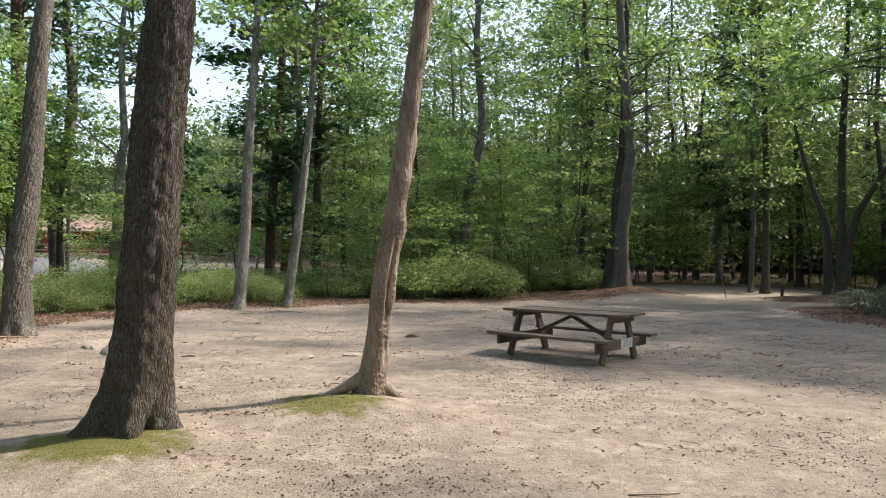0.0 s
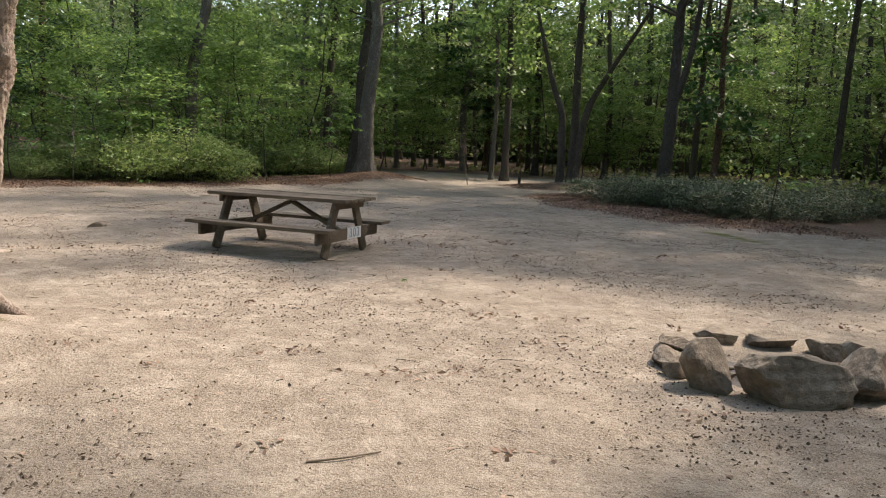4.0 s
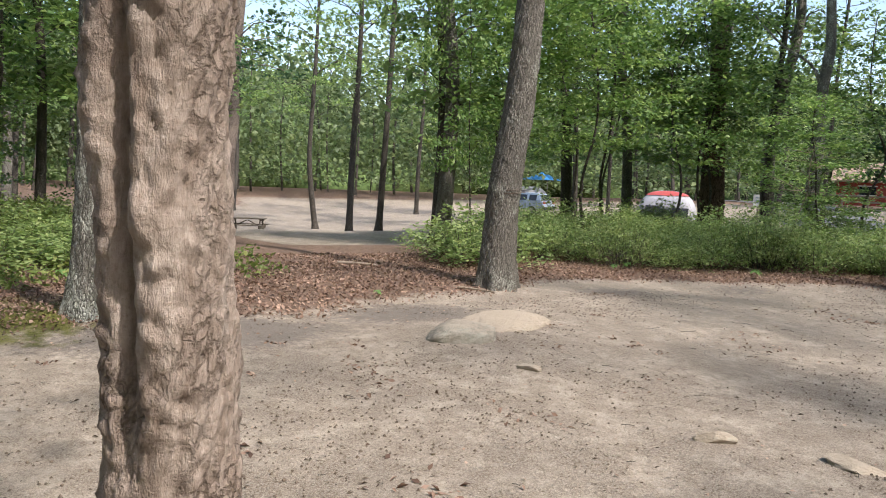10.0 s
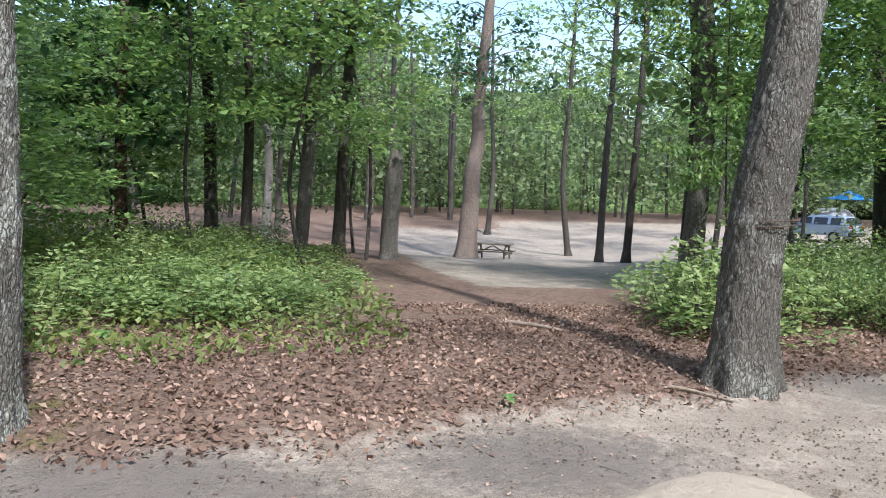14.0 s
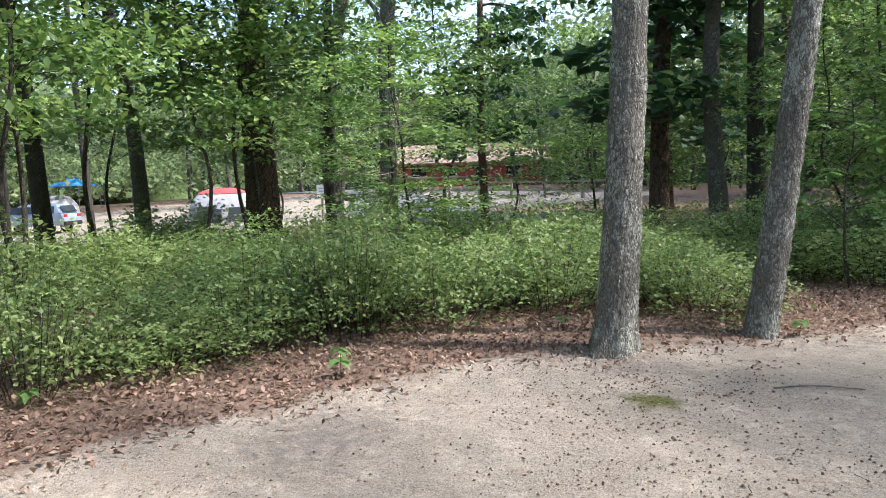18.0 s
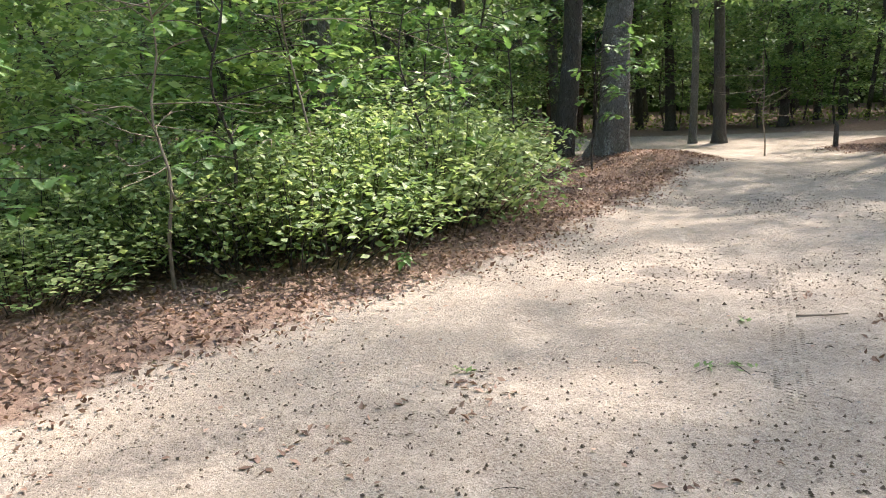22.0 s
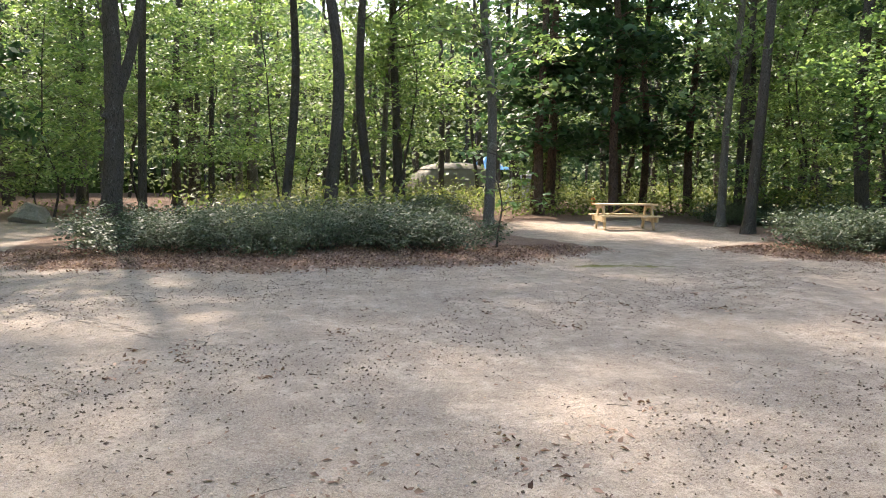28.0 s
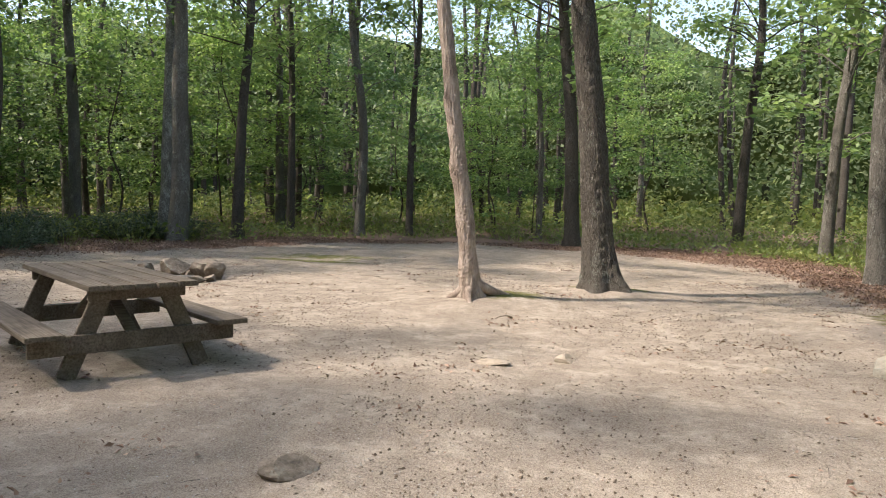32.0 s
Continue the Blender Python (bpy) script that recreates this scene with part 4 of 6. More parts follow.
def make_shrub(label, leaf, high, wide, stems, each, leaf_size, seed):
    """Branching stems that carry flat sprays of small leaves, thick at the top and outside."""
    r = np.random.default_rng(seed)
    root = thing("shrub", label, "shrub")
    twigs, sprays = [], []
    for k in range(stems):
        a, q = r.uniform(0, 6.283), r.uniform(0.0, 1) ** 0.5
        top = high * (1 - 0.5 * q ** 2.2) * r.uniform(0.55, 1.0)
        e = np.array([math.cos(a) * wide * q, math.sin(a) * wide * q, top])
        s = np.array([e[0] * 0.45, e[1] * 0.45, -0.03])
        m = (s + e) / 2 + r.normal(0, 0.05, 3)
        twigs.append(tube([s, m, e], [0.005, 0.004, 0.0015], 3, 2))
        sprays += [e, e - np.array([0, 0, 0.12 * high]) + r.normal(0, 0.07, 3)]
        sprays.append(m + r.normal(0, 0.08, 3))
        if k % 3 == 0:
            sprays.append(s * 0.4 + m * 0.6 + r.normal(0, 0.08, 3) + np.array([0, 0, 0.05]))
    tagged(part_of("stem_tangle", mesh_of("stem_tangle", *joined(twigs), OAK_DARK), root), kind="stuff")
    c = np.repeat(np.array(sprays), each, 0)
    # every spray is a tilted disc of leaves
    tilt = np.repeat(r.normal(0, 0.35, (len(sprays), 2)), each, 0)
    d = r.normal(0, 1, (len(c), 2)) * 0.11
    c = c + np.concatenate([d, (d * tilt).sum(1, keepdims=True) + r.normal(0, 0.02, (len(c), 1))], 1)
    v, f = leaves(c, leaf_size, seed + 2, 0.62, 0.42)
    v[:, 2] = np.maximum(v[:, 2], 0.01)
    part_of("foliage", mesh_of("foliage", v, f, leaf), root)
    return root


FERNS = [make_shrub("low yellow-green leafy shrub on the forest floor", LEAF_COVER, 0.7 + 0.15 * k, 0.9, 36, 8, 0.09, 120 + k) for k in range(2)]
SHRUBS = [make_shrub("low dense green huckleberry shrub among leaf litter", LEAF_SHRUB, 0.8 + 0.15 * k, 0.95, 34, 8, 0.085, 100 + k) for k in range(4)]
GREY = [make_shrub("dense grey-green glossy-leaved shrub on a bed of dead leaves", LEAF_GREY, 0.8 + 0.12 * k, 1.0, 52, 15, 0.066, 130 + k) for k in range(3)]
FINE = [make_shrub("dense small-leaved huckleberry shrub at the edge of the clearing", LEAF_SHRUB, 0.85 + 0.15 * k, 0.95, 50, 17, 0.056, 110 + k) for k in range(3)]

# trees whose places are known, and the "d" oaks added only for shade: x, y, kind, width, trunk lean
BIG = [(-18.3, 26.8, "o", 1.2), (-19.4, 25.0, "o", 1.1), (-16.4, 32, "o", 1.2), (-15.6, 30.6, "o", 0.8), (-12.2, 4.9, "o", 1.0), (-12.6, 5.4, "o", 0.7), (-9.8, 6.4, "o", 0.55), (-20.8, 8.8, "o", 0.8), (-21.2, 10.1, "o", 1.1), (-20.3, 11.0, "o", 0.8), (-14.5, 16.9, "o", 0.9), (-15.9, 17.6, "o", 1.0), (13.7, 33.5, "o", 0.7), (14.1, 32.9, "o", 0.9), (28.4, -0.7, "o", 1.3), (16.7, 7.0, "c", 0.8), (19.2, 13.5, "o", 1.0), (30, -2.9, "o", 0.9), (15.9, -0.9, "e", 1.0), (3.4, -7.9, "o", 0.8), (-1.1, -8.4, "o", 0.65), (-2.2, -4.7, "o", 1.2), (-7.5, 3.6, "o", 0.9), (-7.1, 30.8, "p", 1.2), (-5.7, 30.0, "o", 1.2), (-5.1, 30.6, "o", 1.0), (20.3, 18, "c", 1.1), (26, 10, "p", 1.0), (16.4, 3.8, "e", 1.0), (7.75, -3.4, "o", 0.9), (5, -7.1, "o", 0.8), (6.5, -12.9, "o", 0.9), (-8.4, -2, "o", 1.0), (-7.7, -8.4, "o", 1.0), (13.6, -4.1, "o", 0.9), (6.3, 33.9, "o", 1.2), (-22, 36, "o", 0.8), (-26, 40, "o", 0.8), (-12.9, 16.7, "y", 0.5), (21.5, 29.5, "o", 0.9), (23.2, 19.4, "d", 0.9), (23.5, 23.8, "d", 0.8), (20.8, 27.2, "p", 0.8), (-13.0, 34.9, "p", 0.7)]
for k, (x, y, kind, size) in enumerate(BIG):
    place({"d": SHADE_OAKS[k % 2], "c": CANOPY[k % 2], "e": EDGE[k % 2], "p": PINES[k % 2], "o": TALL[k % 4], "y": YOUNG[k % 4]}[kind], x, y, 77 * k, size, 1.0)

woods = random.Random(3)


def open_distance(x, y):
    return float(sandiness(np.array([float(x)]), np.array([float(y)]))[0])


def scatter(n, gap, lo, hi, region, taken):
    """Places in the woods, that far outside the sand, apart from each other."""
    r = np.random.default_rng(woods.randrange(10 ** 6))
    x, y = r.uniform(region[0], region[1], n * 14), r.uniform(region[2], region[3], n * 14)
    d = -sandiness(x, y)
    got = list(taken)
    first = len(got)
    for a, b in zip(x[(d > lo) & (d < hi)], y[(d > lo) & (d < hi)]):
        q = np.array(got) if got else np.zeros((0, 2))
        if not len(q) or ((q[:, 0] - a) ** 2 + (q[:, 1] - b) ** 2).min() > gap * gap:
            got.append((float(a), float(b)))
            if len(got) - first >= n:
                break
    return got[first:]


taken = [b[:2] for b in BIG] + [(-2.58, 6.28), (-6.85, 8.45), (-7.76, 13.75), (6.9, 29.4), (15.2, 22.6), (-16.2, 28.5), (-12.2, 27.9), (8.6, -1.4)]
# understory behind the edge of the clearing
north = scatter(14, 1.9, 3.4, 13, (-4, 9, 24, 42), taken)
rest = scatter(90, 1.9, 2.4, 12, (-26, 32, -16, 44), taken + north)
for k, (x, y) in enumerate(north + rest):
    if -14.5 < x < -7 and 6 < y < 16 or 10.5 < x < 16.5 and 14 < y < 23:
        continue
    if x < -7 and 12 < y < 36:
        if k % 2 or (y > 20 and abs(x + 3.5 + 0.5 * (y - 11.8)) < 3):
            continue
        place(SAPLINGS[k % 3], x, y, woods.uniform(0, 360), woods.uniform(0.8, 1.1), woods.uniform(0.85, 1.1))
        continue                              # open under the trees there
    if x > 13 and abs(y - 18.1 + 0.234 * (x + 1.67)) < 1.7:
        continue                              # a gap through which the tents show
    if x > 10 and woods.random() < 0.55:
        place(SAPLINGS[k % 3], x, y, woods.uniform(0, 360), woods.uniform(0.8, 1.1), woods.uniform(0.9, 1.2))
        continue
    if y < 2 and woods.random() < 0.75:
        continue
    place(YOUNG[k % 4], x, y, woods.uniform(0, 360), woods.uniform(0.75, 1.15), woods.uniform(0.7, 1.1))
# oaks added on the next site to shade its bright sand
for x, y, size in ((-31, 22, 0.9), (-36, 30, 0.8), (-28, 33, 0.8), (-40, 24, 0.9), (-33, 40, 0.7), (-46, 34, 0.9), (-39, 37, 0.6), (-24, 20, 0.7), (-30, 52, 0.8), (-42, 56, 0.9), (-23, 46, 0.7), (-50, 22, 1.0), (-35, 14, 0.9)):
    place(EDGE[int(x) % 2], x, y, 50 * x, size, 1.0)
taken_all = taken + north
for k, (x, y) in enumerate(scatter(5, 2.6, 5.0, 14, (-5, 9, 30, 46), taken_all)):
    place(TALL[k % 4], x, y, woods.uniform(0, 360), woods.uniform(0.8, 1.1), 1.0)
for k, (x, y) in enumerate(((22.5, 16.5), (19, 1), (12.3, 1.5))):
    place(EDGE[k % 2], x, y, 70 * k, 0.9 + 0.05 * k, 1.0)
for k, (x, y) in enumerate(((-13.4, 18.2), (-15.2, 21.6), (-16.6, 24.2), (-14.4, 26.2), (-19.5, 11.6), (-18.0, 8.0), (-21.5, 6.5), (-23.5, 11.6), (-16.2, 10.2), (-18.6, 21.6), (-21.5, 24.2), (-20.2, 27.6), (-12.6, 31.5))):
    place(SAPLINGS[k % 3], x, y, 130 * k, 1.05, 1.0)
for k, (x, y) in enumerate(((24.5, 26.8), (27.0, 24.5), (26.4, 19.6), (28.6, 15.4), (30.2, 18.6), (23.6, 1.0), (26.6, -1.6), (22.0, -4.5), (18.0, -5.6), (14.8, -8.2), (11.6, -10.5), (20.5, -9.0), (16.0, -13.0), (9.5, -15.5), (25.5, -7.5), (29.5, -4.0), (5.5, -15.5), (1.0, -14.5), (-3.5, -14.0), (12.5, -17.5), (2.5, -19.5), (-6.0, -19.0), (30.5, 22.8), (18.2, 37.5))):
    place((SAPLINGS[k % 3] if k % 2 else YOUNG[k % 4]), x, y, 130 * k, 1.15, 1.15)
for k, (x, y) in enumerate(((31.5, 27.0), (35.0, 24.8), (38.5, 21.5), (36.5, 29.5))):
    place(TALL[k % 4], x, y, 47 * k, 1.1, 0.9)
place(YOUNG[1], 8.4, -10.2, 20, 1.3, 0.75)
place(YOUNG[2], -9.3, 24.0, 20, 0.75, 0.5)
place(YOUNG[0], -10.6, 25.6, 80, 0.7, 0.5)
for k, (x, y) in enumerate(((12, 43.5), (9, 41.5), (15.5, 42), (14, 47), (7, 39.5), (18.5, 39), (10.5, 46), (21, 36))):
    place(TALL[k % 4], x, y, 60 * k, 1.0, 1.0)
    place(YOUNG[k % 4], x + 1.2, y - 1.2, 40 * k, 1.1, 1.0)
for k, (x, y, kind, size) in enumerate(((19.5, 6.2, "o", 0.8), (21.5, 4.5, "o", 0.7), (25.5, 7.2, "p", 1.0), (28, 9.0, "p", 1.1), (30.5, 5.0, "p", 1.0), (27.5, 3.2, "p", 1.0), (32, 8.5, "p", 1.1), (24.5, 15.5, "o", 0.9), (27, 17, "o", 0.8), (18.4, 0.4, "o", 0.8), (22.4, -1.0, "p", 0.9), (25, 2, "o", 0.9))):
    place((PINES if kind == "p" else TALL)[k % 2], x, y, 50 * k, size, 1.0)
tall = scatter(66, 2.3, 3.0, 40, (-45, 48, -30, 66), taken)
for k, (x, y) in enumerate(tall):
    if -16 < x < -7 and 6 < y < 16:
        continue
    if y > 20 and abs(x + 3.5 + 0.5 * (y - 11.8)) < 3.5 or -8 < x < 14 and 26 < y < 44 and k % 5 < 1:
        continue
    place(PINES[k % 2] if k % 6 == 0 else TALL[k % 4], x, y, woods.uniform(0, 360), woods.uniform(0.7, 1.15), woods.uniform(0.8, 1.1))



def shrub_start(x, y):
    """How far behind the edge of the sand the shrubs begin."""
    if x < -5 and y < 13:
        return 3.4
    if x < -5 and y < 20:
        return 1.5
    if x > 8:
        return 1.7 if y > 12 else 0.7
    return 1.2 if y > 20 else 2.0


band = scatter(330, 0.55, 0.9, 5.4, (-18, 10, 4, 34), [])
band += scatter(150, 0.7, 1.0, 5.0, (9, 22, -3, 24), [])
for k, (x, y) in enumerate(band):
    d = -open_distance(x, y)
    if d < shrub_start(x, y) + 0.5 * math.sin(2.1 * x + 1.3 * y) or (x > 9.5 and 8.6 < y < 13.2):
        continue
    if math.sin(0.9 * x + 2) + math.sin(0.8 * y + 0.4 * x) < -1.45:
        continue                              # gaps between the thickets
    if -15 < x < -7 and abs(y - 12.0 - 0.2 * (-7.5 - x)) < 1.7:
        continue                              # bare litter on the way to the next site
    if math.hypot(x - 6.4, y - 28.4) < 2.4:
        continue                              # bare leaf mound round the big oaks
    grow = woods.uniform(0.6, 1.15)
    if x > 9 and y > 13:
        grow = woods.uniform(0.75, 1.05)
    if -3 < x < 6 and y > 23:
        grow = woods.uniform(1.0, 1.55)
        place(FINE[k % 3], x, y, woods.uniform(0, 360), grow, grow * woods.uniform(0.8, 1.05))
        continue
    if y < 13 and x < 0:
        grow *= 0.65
    near = -11 < x < 0 and 16 < y < 27 or x > 8.5 and 13 < y < 22
    place(GREY[k % 3] if x > 8.5 else FINE[k % 3] if near else SHRUBS[k % 4], x, y, woods.uniform(0, 360), woods.uniform(0.75, 1.2), grow)
fern_bits = []
for k, (x, y) in enumerate(scatter(150, 0.8, 1.6, 9, (-12, 20, -16, 3), [])):
    me = FERNS[k % 2].children[1].data
    v = np.empty(len(me.vertices) * 3, np.float32)
    me.vertices.foreach_get("co", v)
    f = np.empty(len(me.loops), np.int32)
    me.loops.foreach_get("vertex_index", f)
    a, q = woods.uniform(0, 6.283), woods.uniform(0.7, 1.3)
    v = v.reshape(-1, 3) * np.array([q, q, woods.uniform(0.6, 1.2)])
    v = np.stack([v[:, 0] * math.cos(a) - v[:, 1] * math.sin(a) + x, v[:, 0] * math.sin(a) + v[:, 1] * math.cos(a) + y, v[:, 2] + ground_at(x, y)], -1)
    fern_bits.append((v, f.reshape(-1, 3)))
tagged(new("forest_floor_shrubs", mesh_of("forest_floor_shrubs", *joined(fern_bits), LEAF_COVER)), "yellow-green low shrubs covering the open forest floor", "undergrowth", kind="stuff")
for ob in (*TALL, *EDGE, *YOUNG, *SAPLINGS, *PINES, *SHRUBS, *FINE, *GREY, *CANOPY, *SHADE_OAKS, *FERNS):
    discard(ob)


# leafy ground cover, deeper in the woods
def cover_points(n, region, lo, hi, seed):
    r = np.random.default_rng(seed)
    x, y = r.uniform(region[0], region[1], n), r.uniform(region[2], region[3], n)
    d = -sandiness(x, y)
    ok = (d > lo) & (d < hi)
    return x[ok], y[ok]


cover = []
for k, (n, region, lo, hi, top) in enumerate(((30000, (-22, 26, -34, 0), 1.2, 40, 0.75), (40000, (-24, -7, -6, 11.2), 1.8, 20, 0.45), (36000, (-30, -12.5, -8, 11.6), 3.5, 30, 1.0), (14000, (-24, 30, 26, 46), 3, 20, 0.7), (12000, (9, 20, -4, 24), 3, 20, 0.7), (44000, (17, 46, -8, 24), 2, 30, 1.5), (26000, (-44, 48, -52, -18), 2, 60, 2.4))):
    x, y = cover_points(n, region, lo, hi, 200 + k)
    z = height(x, y) + np.random.default_rng(k).uniform(0.08, 1, len(x)) * top * (0.6 + 0.4 * wobble(np.stack([x, y, x * 0], -1), 0.8, 4))
    cover.append(leaves(np.stack([x, y, z], -1), 0.09 if k in (1, 2) else 0.34 if k == 6 else 0.15, 210 + k))
tagged(new("undergrowth", mesh_of("undergrowth", *joined(cover), LEAF_COVER)), "low yellow-green leafy undergrowth on the forest floor", "undergrowth", kind="stuff")

# the far woods that close the view
r = np.random.default_rng(77)
n = 165000
a = r.uniform(0, 2 * math.pi, n)
west = np.exp(-((a - 2.5) / 0.75) ** 2)
rad = (33 + 26 * r.uniform(0, 1, n) ** 0.8) + 42 * west
south = np.exp(-((a - 4.9) / 0.75) ** 2)
z = 0.6 + 1.8 * south + (13.5 - 3 * west + 6 * np.exp(-((a - 1.4) / 0.8) ** 2)) * r.uniform(0, 1, n) ** 0.9
blob = wobble(np.stack([np.cos(a) * rad, np.sin(a) * rad, z * 1.5], -1), 0.35, 8)
ok = blob > -0.7
pts = np.stack([1 + np.cos(a) * rad, 14 + np.sin(a) * rad, z], -1)[ok]
pts[:, 2] += height(pts[:, 0], pts[:, 1]) * 0.6
ok = sandiness(pts[:, 0], pts[:, 1]) < -1.0
tagged(new("far_woods", mesh_of("far_woods", *leaves(pts[ok], 0.31, 78, 0.7), LEAF_DISTANT)), "distant green broadleaf woods", "woods", kind="stuff")
n = 105000
a, rad = 2.5 + r.uniform(-1.15, 1.0, n), r.uniform(60, 98, n)
z = 1.2 + 14 * r.uniform(0, 1, n) ** 0.9
pts = np.stack([1 + np.cos(a) * rad, 14 + np.sin(a) * rad, z], -1)
pts = pts[(wobble(pts * np.array([1, 1, 1.5]), 0.22, 12) > -0.3) & (np.hypot(pts[:, 0] + 37, pts[:, 1] - 77) > 11)]
pts[:, 2] += height(pts[:, 0], pts[:, 1]) * 0.6
tagged(new("far_woods", mesh_of("far_woods", *leaves(pts, 0.55, 79, 0.7), LEAF_DISTANT)), "distant leafy woods beyond the next campsite", "woods", kind="stuff")
n = 80000
a, rad = r.uniform(0.35, 2.35, n), r.uniform(37, 62, n)
z = 3 + 21 * r.uniform(0, 1, n)
pts = np.stack([1 + np.cos(a) * rad, 14 + np.sin(a) * rad, z], -1)
pts = pts[(wobble(pts * np.array([1, 1, 1.5]), 0.3, 15) > -0.35) & (sandiness(pts[:, 0], pts[:, 1]) < -2) & (np.abs(pts[:, 0] + 3.5 + 0.5 * (pts[:, 1] - 11.8)) > 5)]
tagged(new("far_woods", mesh_of("far_woods", *leaves(pts, 0.42, 80, 0.65), LEAF_DISTANT)), "tall distant woods behind the clearing", "woods", kind="stuff")
stems = []
for k in range(380):
    aa = r.uniform(0, 6.283)
    rr = r.uniform(34, 66) + 40 * math.exp(-((aa - 2.5) / 0.75) ** 2)
    x, y = 1 + rr * math.cos(aa), 14 + rr * math.sin(aa)
    if open_distance(x, y) > -1:
        continue
    w = r.uniform(0.09, 0.22)
    stems.append(tube([(x, y, -0.3), (x + r.normal(0, 0.3), y + r.normal(0, 0.3), 7), (x + r.normal(0, 0.6), y + r.normal(0, 0.6), 14)], [w, w * 0.75, w * 0.3], 7, 6))
tagged(new("far_trunks", mesh_of("far_trunks", *joined(stems), OAK_DARK)), "many distant dark tree trunks in the woods", "woods", kind="stuff")


# ---- fallen leaves, twigs and crumbs ----
def fallen(name, n, region, lo, hi, size, material, seed, label, power=1.0, lift=0.012, flat=0.35):
    r = np.random.default_rng(seed)
    x, y = r.uniform(region[0], region[1], n), r.uniform(region[2], region[3], n)
    d = -sandiness(x, y) - 0.22 * wobble(np.stack([x, y, x * 0], -1), 1.6, 9)
    ok = (d > lo) & (d < hi) & (r.uniform(0, 1, n) < np.clip((d - lo) / 0.5, 0, 1) ** power)
    x, y = x[ok], y[ok]
    p = np.stack([x, y, height(x, y) + lift * (1 + r.uniform(0, 2.2, len(x)))], -1)
    return tagged(new(name, mesh_of(name, *leaves(p, size, seed + 1, 0.6, flat), material)), label, "leaf litter", kind="stuff")


fallen("leaf_litter", 235000, (-12, 13, -5, 31), -0.35, 3.6, 0.054, LITTER, 300, "brown and reddish fallen oak leaves along the edges", 1.0, 0.01, 0.5)
fallen("leaf_litter", 230000, (-12, 13, -5, 31), -0.5, 3.4, 0.034, LITTER, 302, "small broken brown leaves among the fallen oak leaves", 1.0, 0.014, 0.6)
fallen("edge_leaves", 14000, (-9, 12, -3, 29), -1.5, -0.2, 0.034, LITTER, 305, "loose brown leaves thinning out over the sand", 3.0, 0.005, 0.2)
fallen("scattered_leaves", 3000, (-8, 10, -3, 27), -14, -0.1, 0.032, LITTER, 310, "scattered brown leaf fragments on the sand", 1.0, 0.005, 0.2)


def crumbs(name, n, size, material, seed, label, region=(-7, 10, 1, 26)):
    r = np.random.default_rng(seed)
    x, y = r.uniform(region[0], region[1], n), r.uniform(region[2], region[3], n)
    k = wobble(np.stack([x, y, x * 0], -1), 1.1, seed)
    ok = (sandiness(x, y) > 0) & (k > r.uniform(-0.25, 0.9, n))
    x, y = x[ok], y[ok]
    s = size * r.uniform(0.4, 1.0, len(x)) ** 2
    c = np.stack([x, y, height(x, y) + s * 0.3], -1)
    base = np.array([(1, 0.1, 0), (0.1, 0.8, -0.1), (-0.9, 0.1, 0), (0, -0.8, -0.1), (0.25, 0.1, 0.75), (-0.35, -0.1, 0.6)])
    yaw = r.uniform(0, 6.283, len(x))
    b = base[None] * (s[:, None, None] * r.uniform(0.6, 1.3, (len(x), 6, 1)))
    v = np.stack([b[..., 0] * np.cos(yaw)[:, None] - b[..., 1] * np.sin(yaw)[:, None], b[..., 0] * np.sin(yaw)[:, None] + b[..., 1] * np.cos(yaw)[:, None], b[..., 2]], -1) + c[:, None]
    tri = np.array([(0, 1, 4), (1, 5, 4), (1, 2, 5), (2, 3, 5), (3, 4, 5), (3, 0, 4)])
    f = (np.arange(len(x))[:, None, None] * 6 + tri[None]).reshape(-1, 3)
    tagged(new(name, mesh_of(name, v.reshape(-1, 3), f, material, False)), label, "debris", kind="stuff")


crumbs("soil_lumps", 7000, 0.0165, CRUMB, 325, "dark round lumps of cone and soil on the sand")
crumbs("soil_crumbs", 150000, 0.0145, CRUMB, 320, "dark crumbs of bark, cones and soil on the sand")
crumbs("gravel", 70000, 0.0085, STONE, 330, "fine grey gravel on the sand", (-6, 8, 13, 25))
tw = []
r = np.random.default_rng(340)
for k in range(800):
    x, y = r.uniform(-7, 9), r.uniform(0.5, 24)
    if open_distance(x, y) < 0:
        continue
    a, ln = r.uniform(0, 6.283), r.uniform(0.03, 0.07) + 0.14 * r.uniform(0, 1) ** 5
    z = ground_at(x, y) + 0.008
    tw.append(tube([(x, y, z), (x + 0.5 * ln * math.cos(a) + r.normal(0, 0.015), y + 0.5 * ln * math.sin(a) + r.normal(0, 0.015), z + 0.008), (x + ln * math.cos(a), y + ln * math.sin(a), z)], [0.0022, 0.0018, 0.001], 3, 3))
tagged(new("twigs", mesh_of("twigs", *joined(tw), OAK_DARK)), "small dry twigs scattered on the sand", "debris", kind="stuff")


# flat flecks of bark on the sand, in loose drifts
r = np.random.default_rng(345)
x, y = r.uniform(-7, 10, 90000), r.uniform(0, 26, 90000)
w = wobble(np.stack([x, y * 1.3, x * 0], -1), 1.4, 346)
ok = (sandiness(x, y) > 0) & (w > r.uniform(0.0, 1.0, 90000))
x, y = x[ok], y[ok]
tagged(new("bark_flecks", mesh_of("bark_flecks", *leaves(np.stack([x, y, height(x, y) + 0.007], -1), 0.026, 347, 0.28, 0.25, 0.7), CRUMB)), "dark flecks of bark lying on the sand", "debris", kind="stuff")

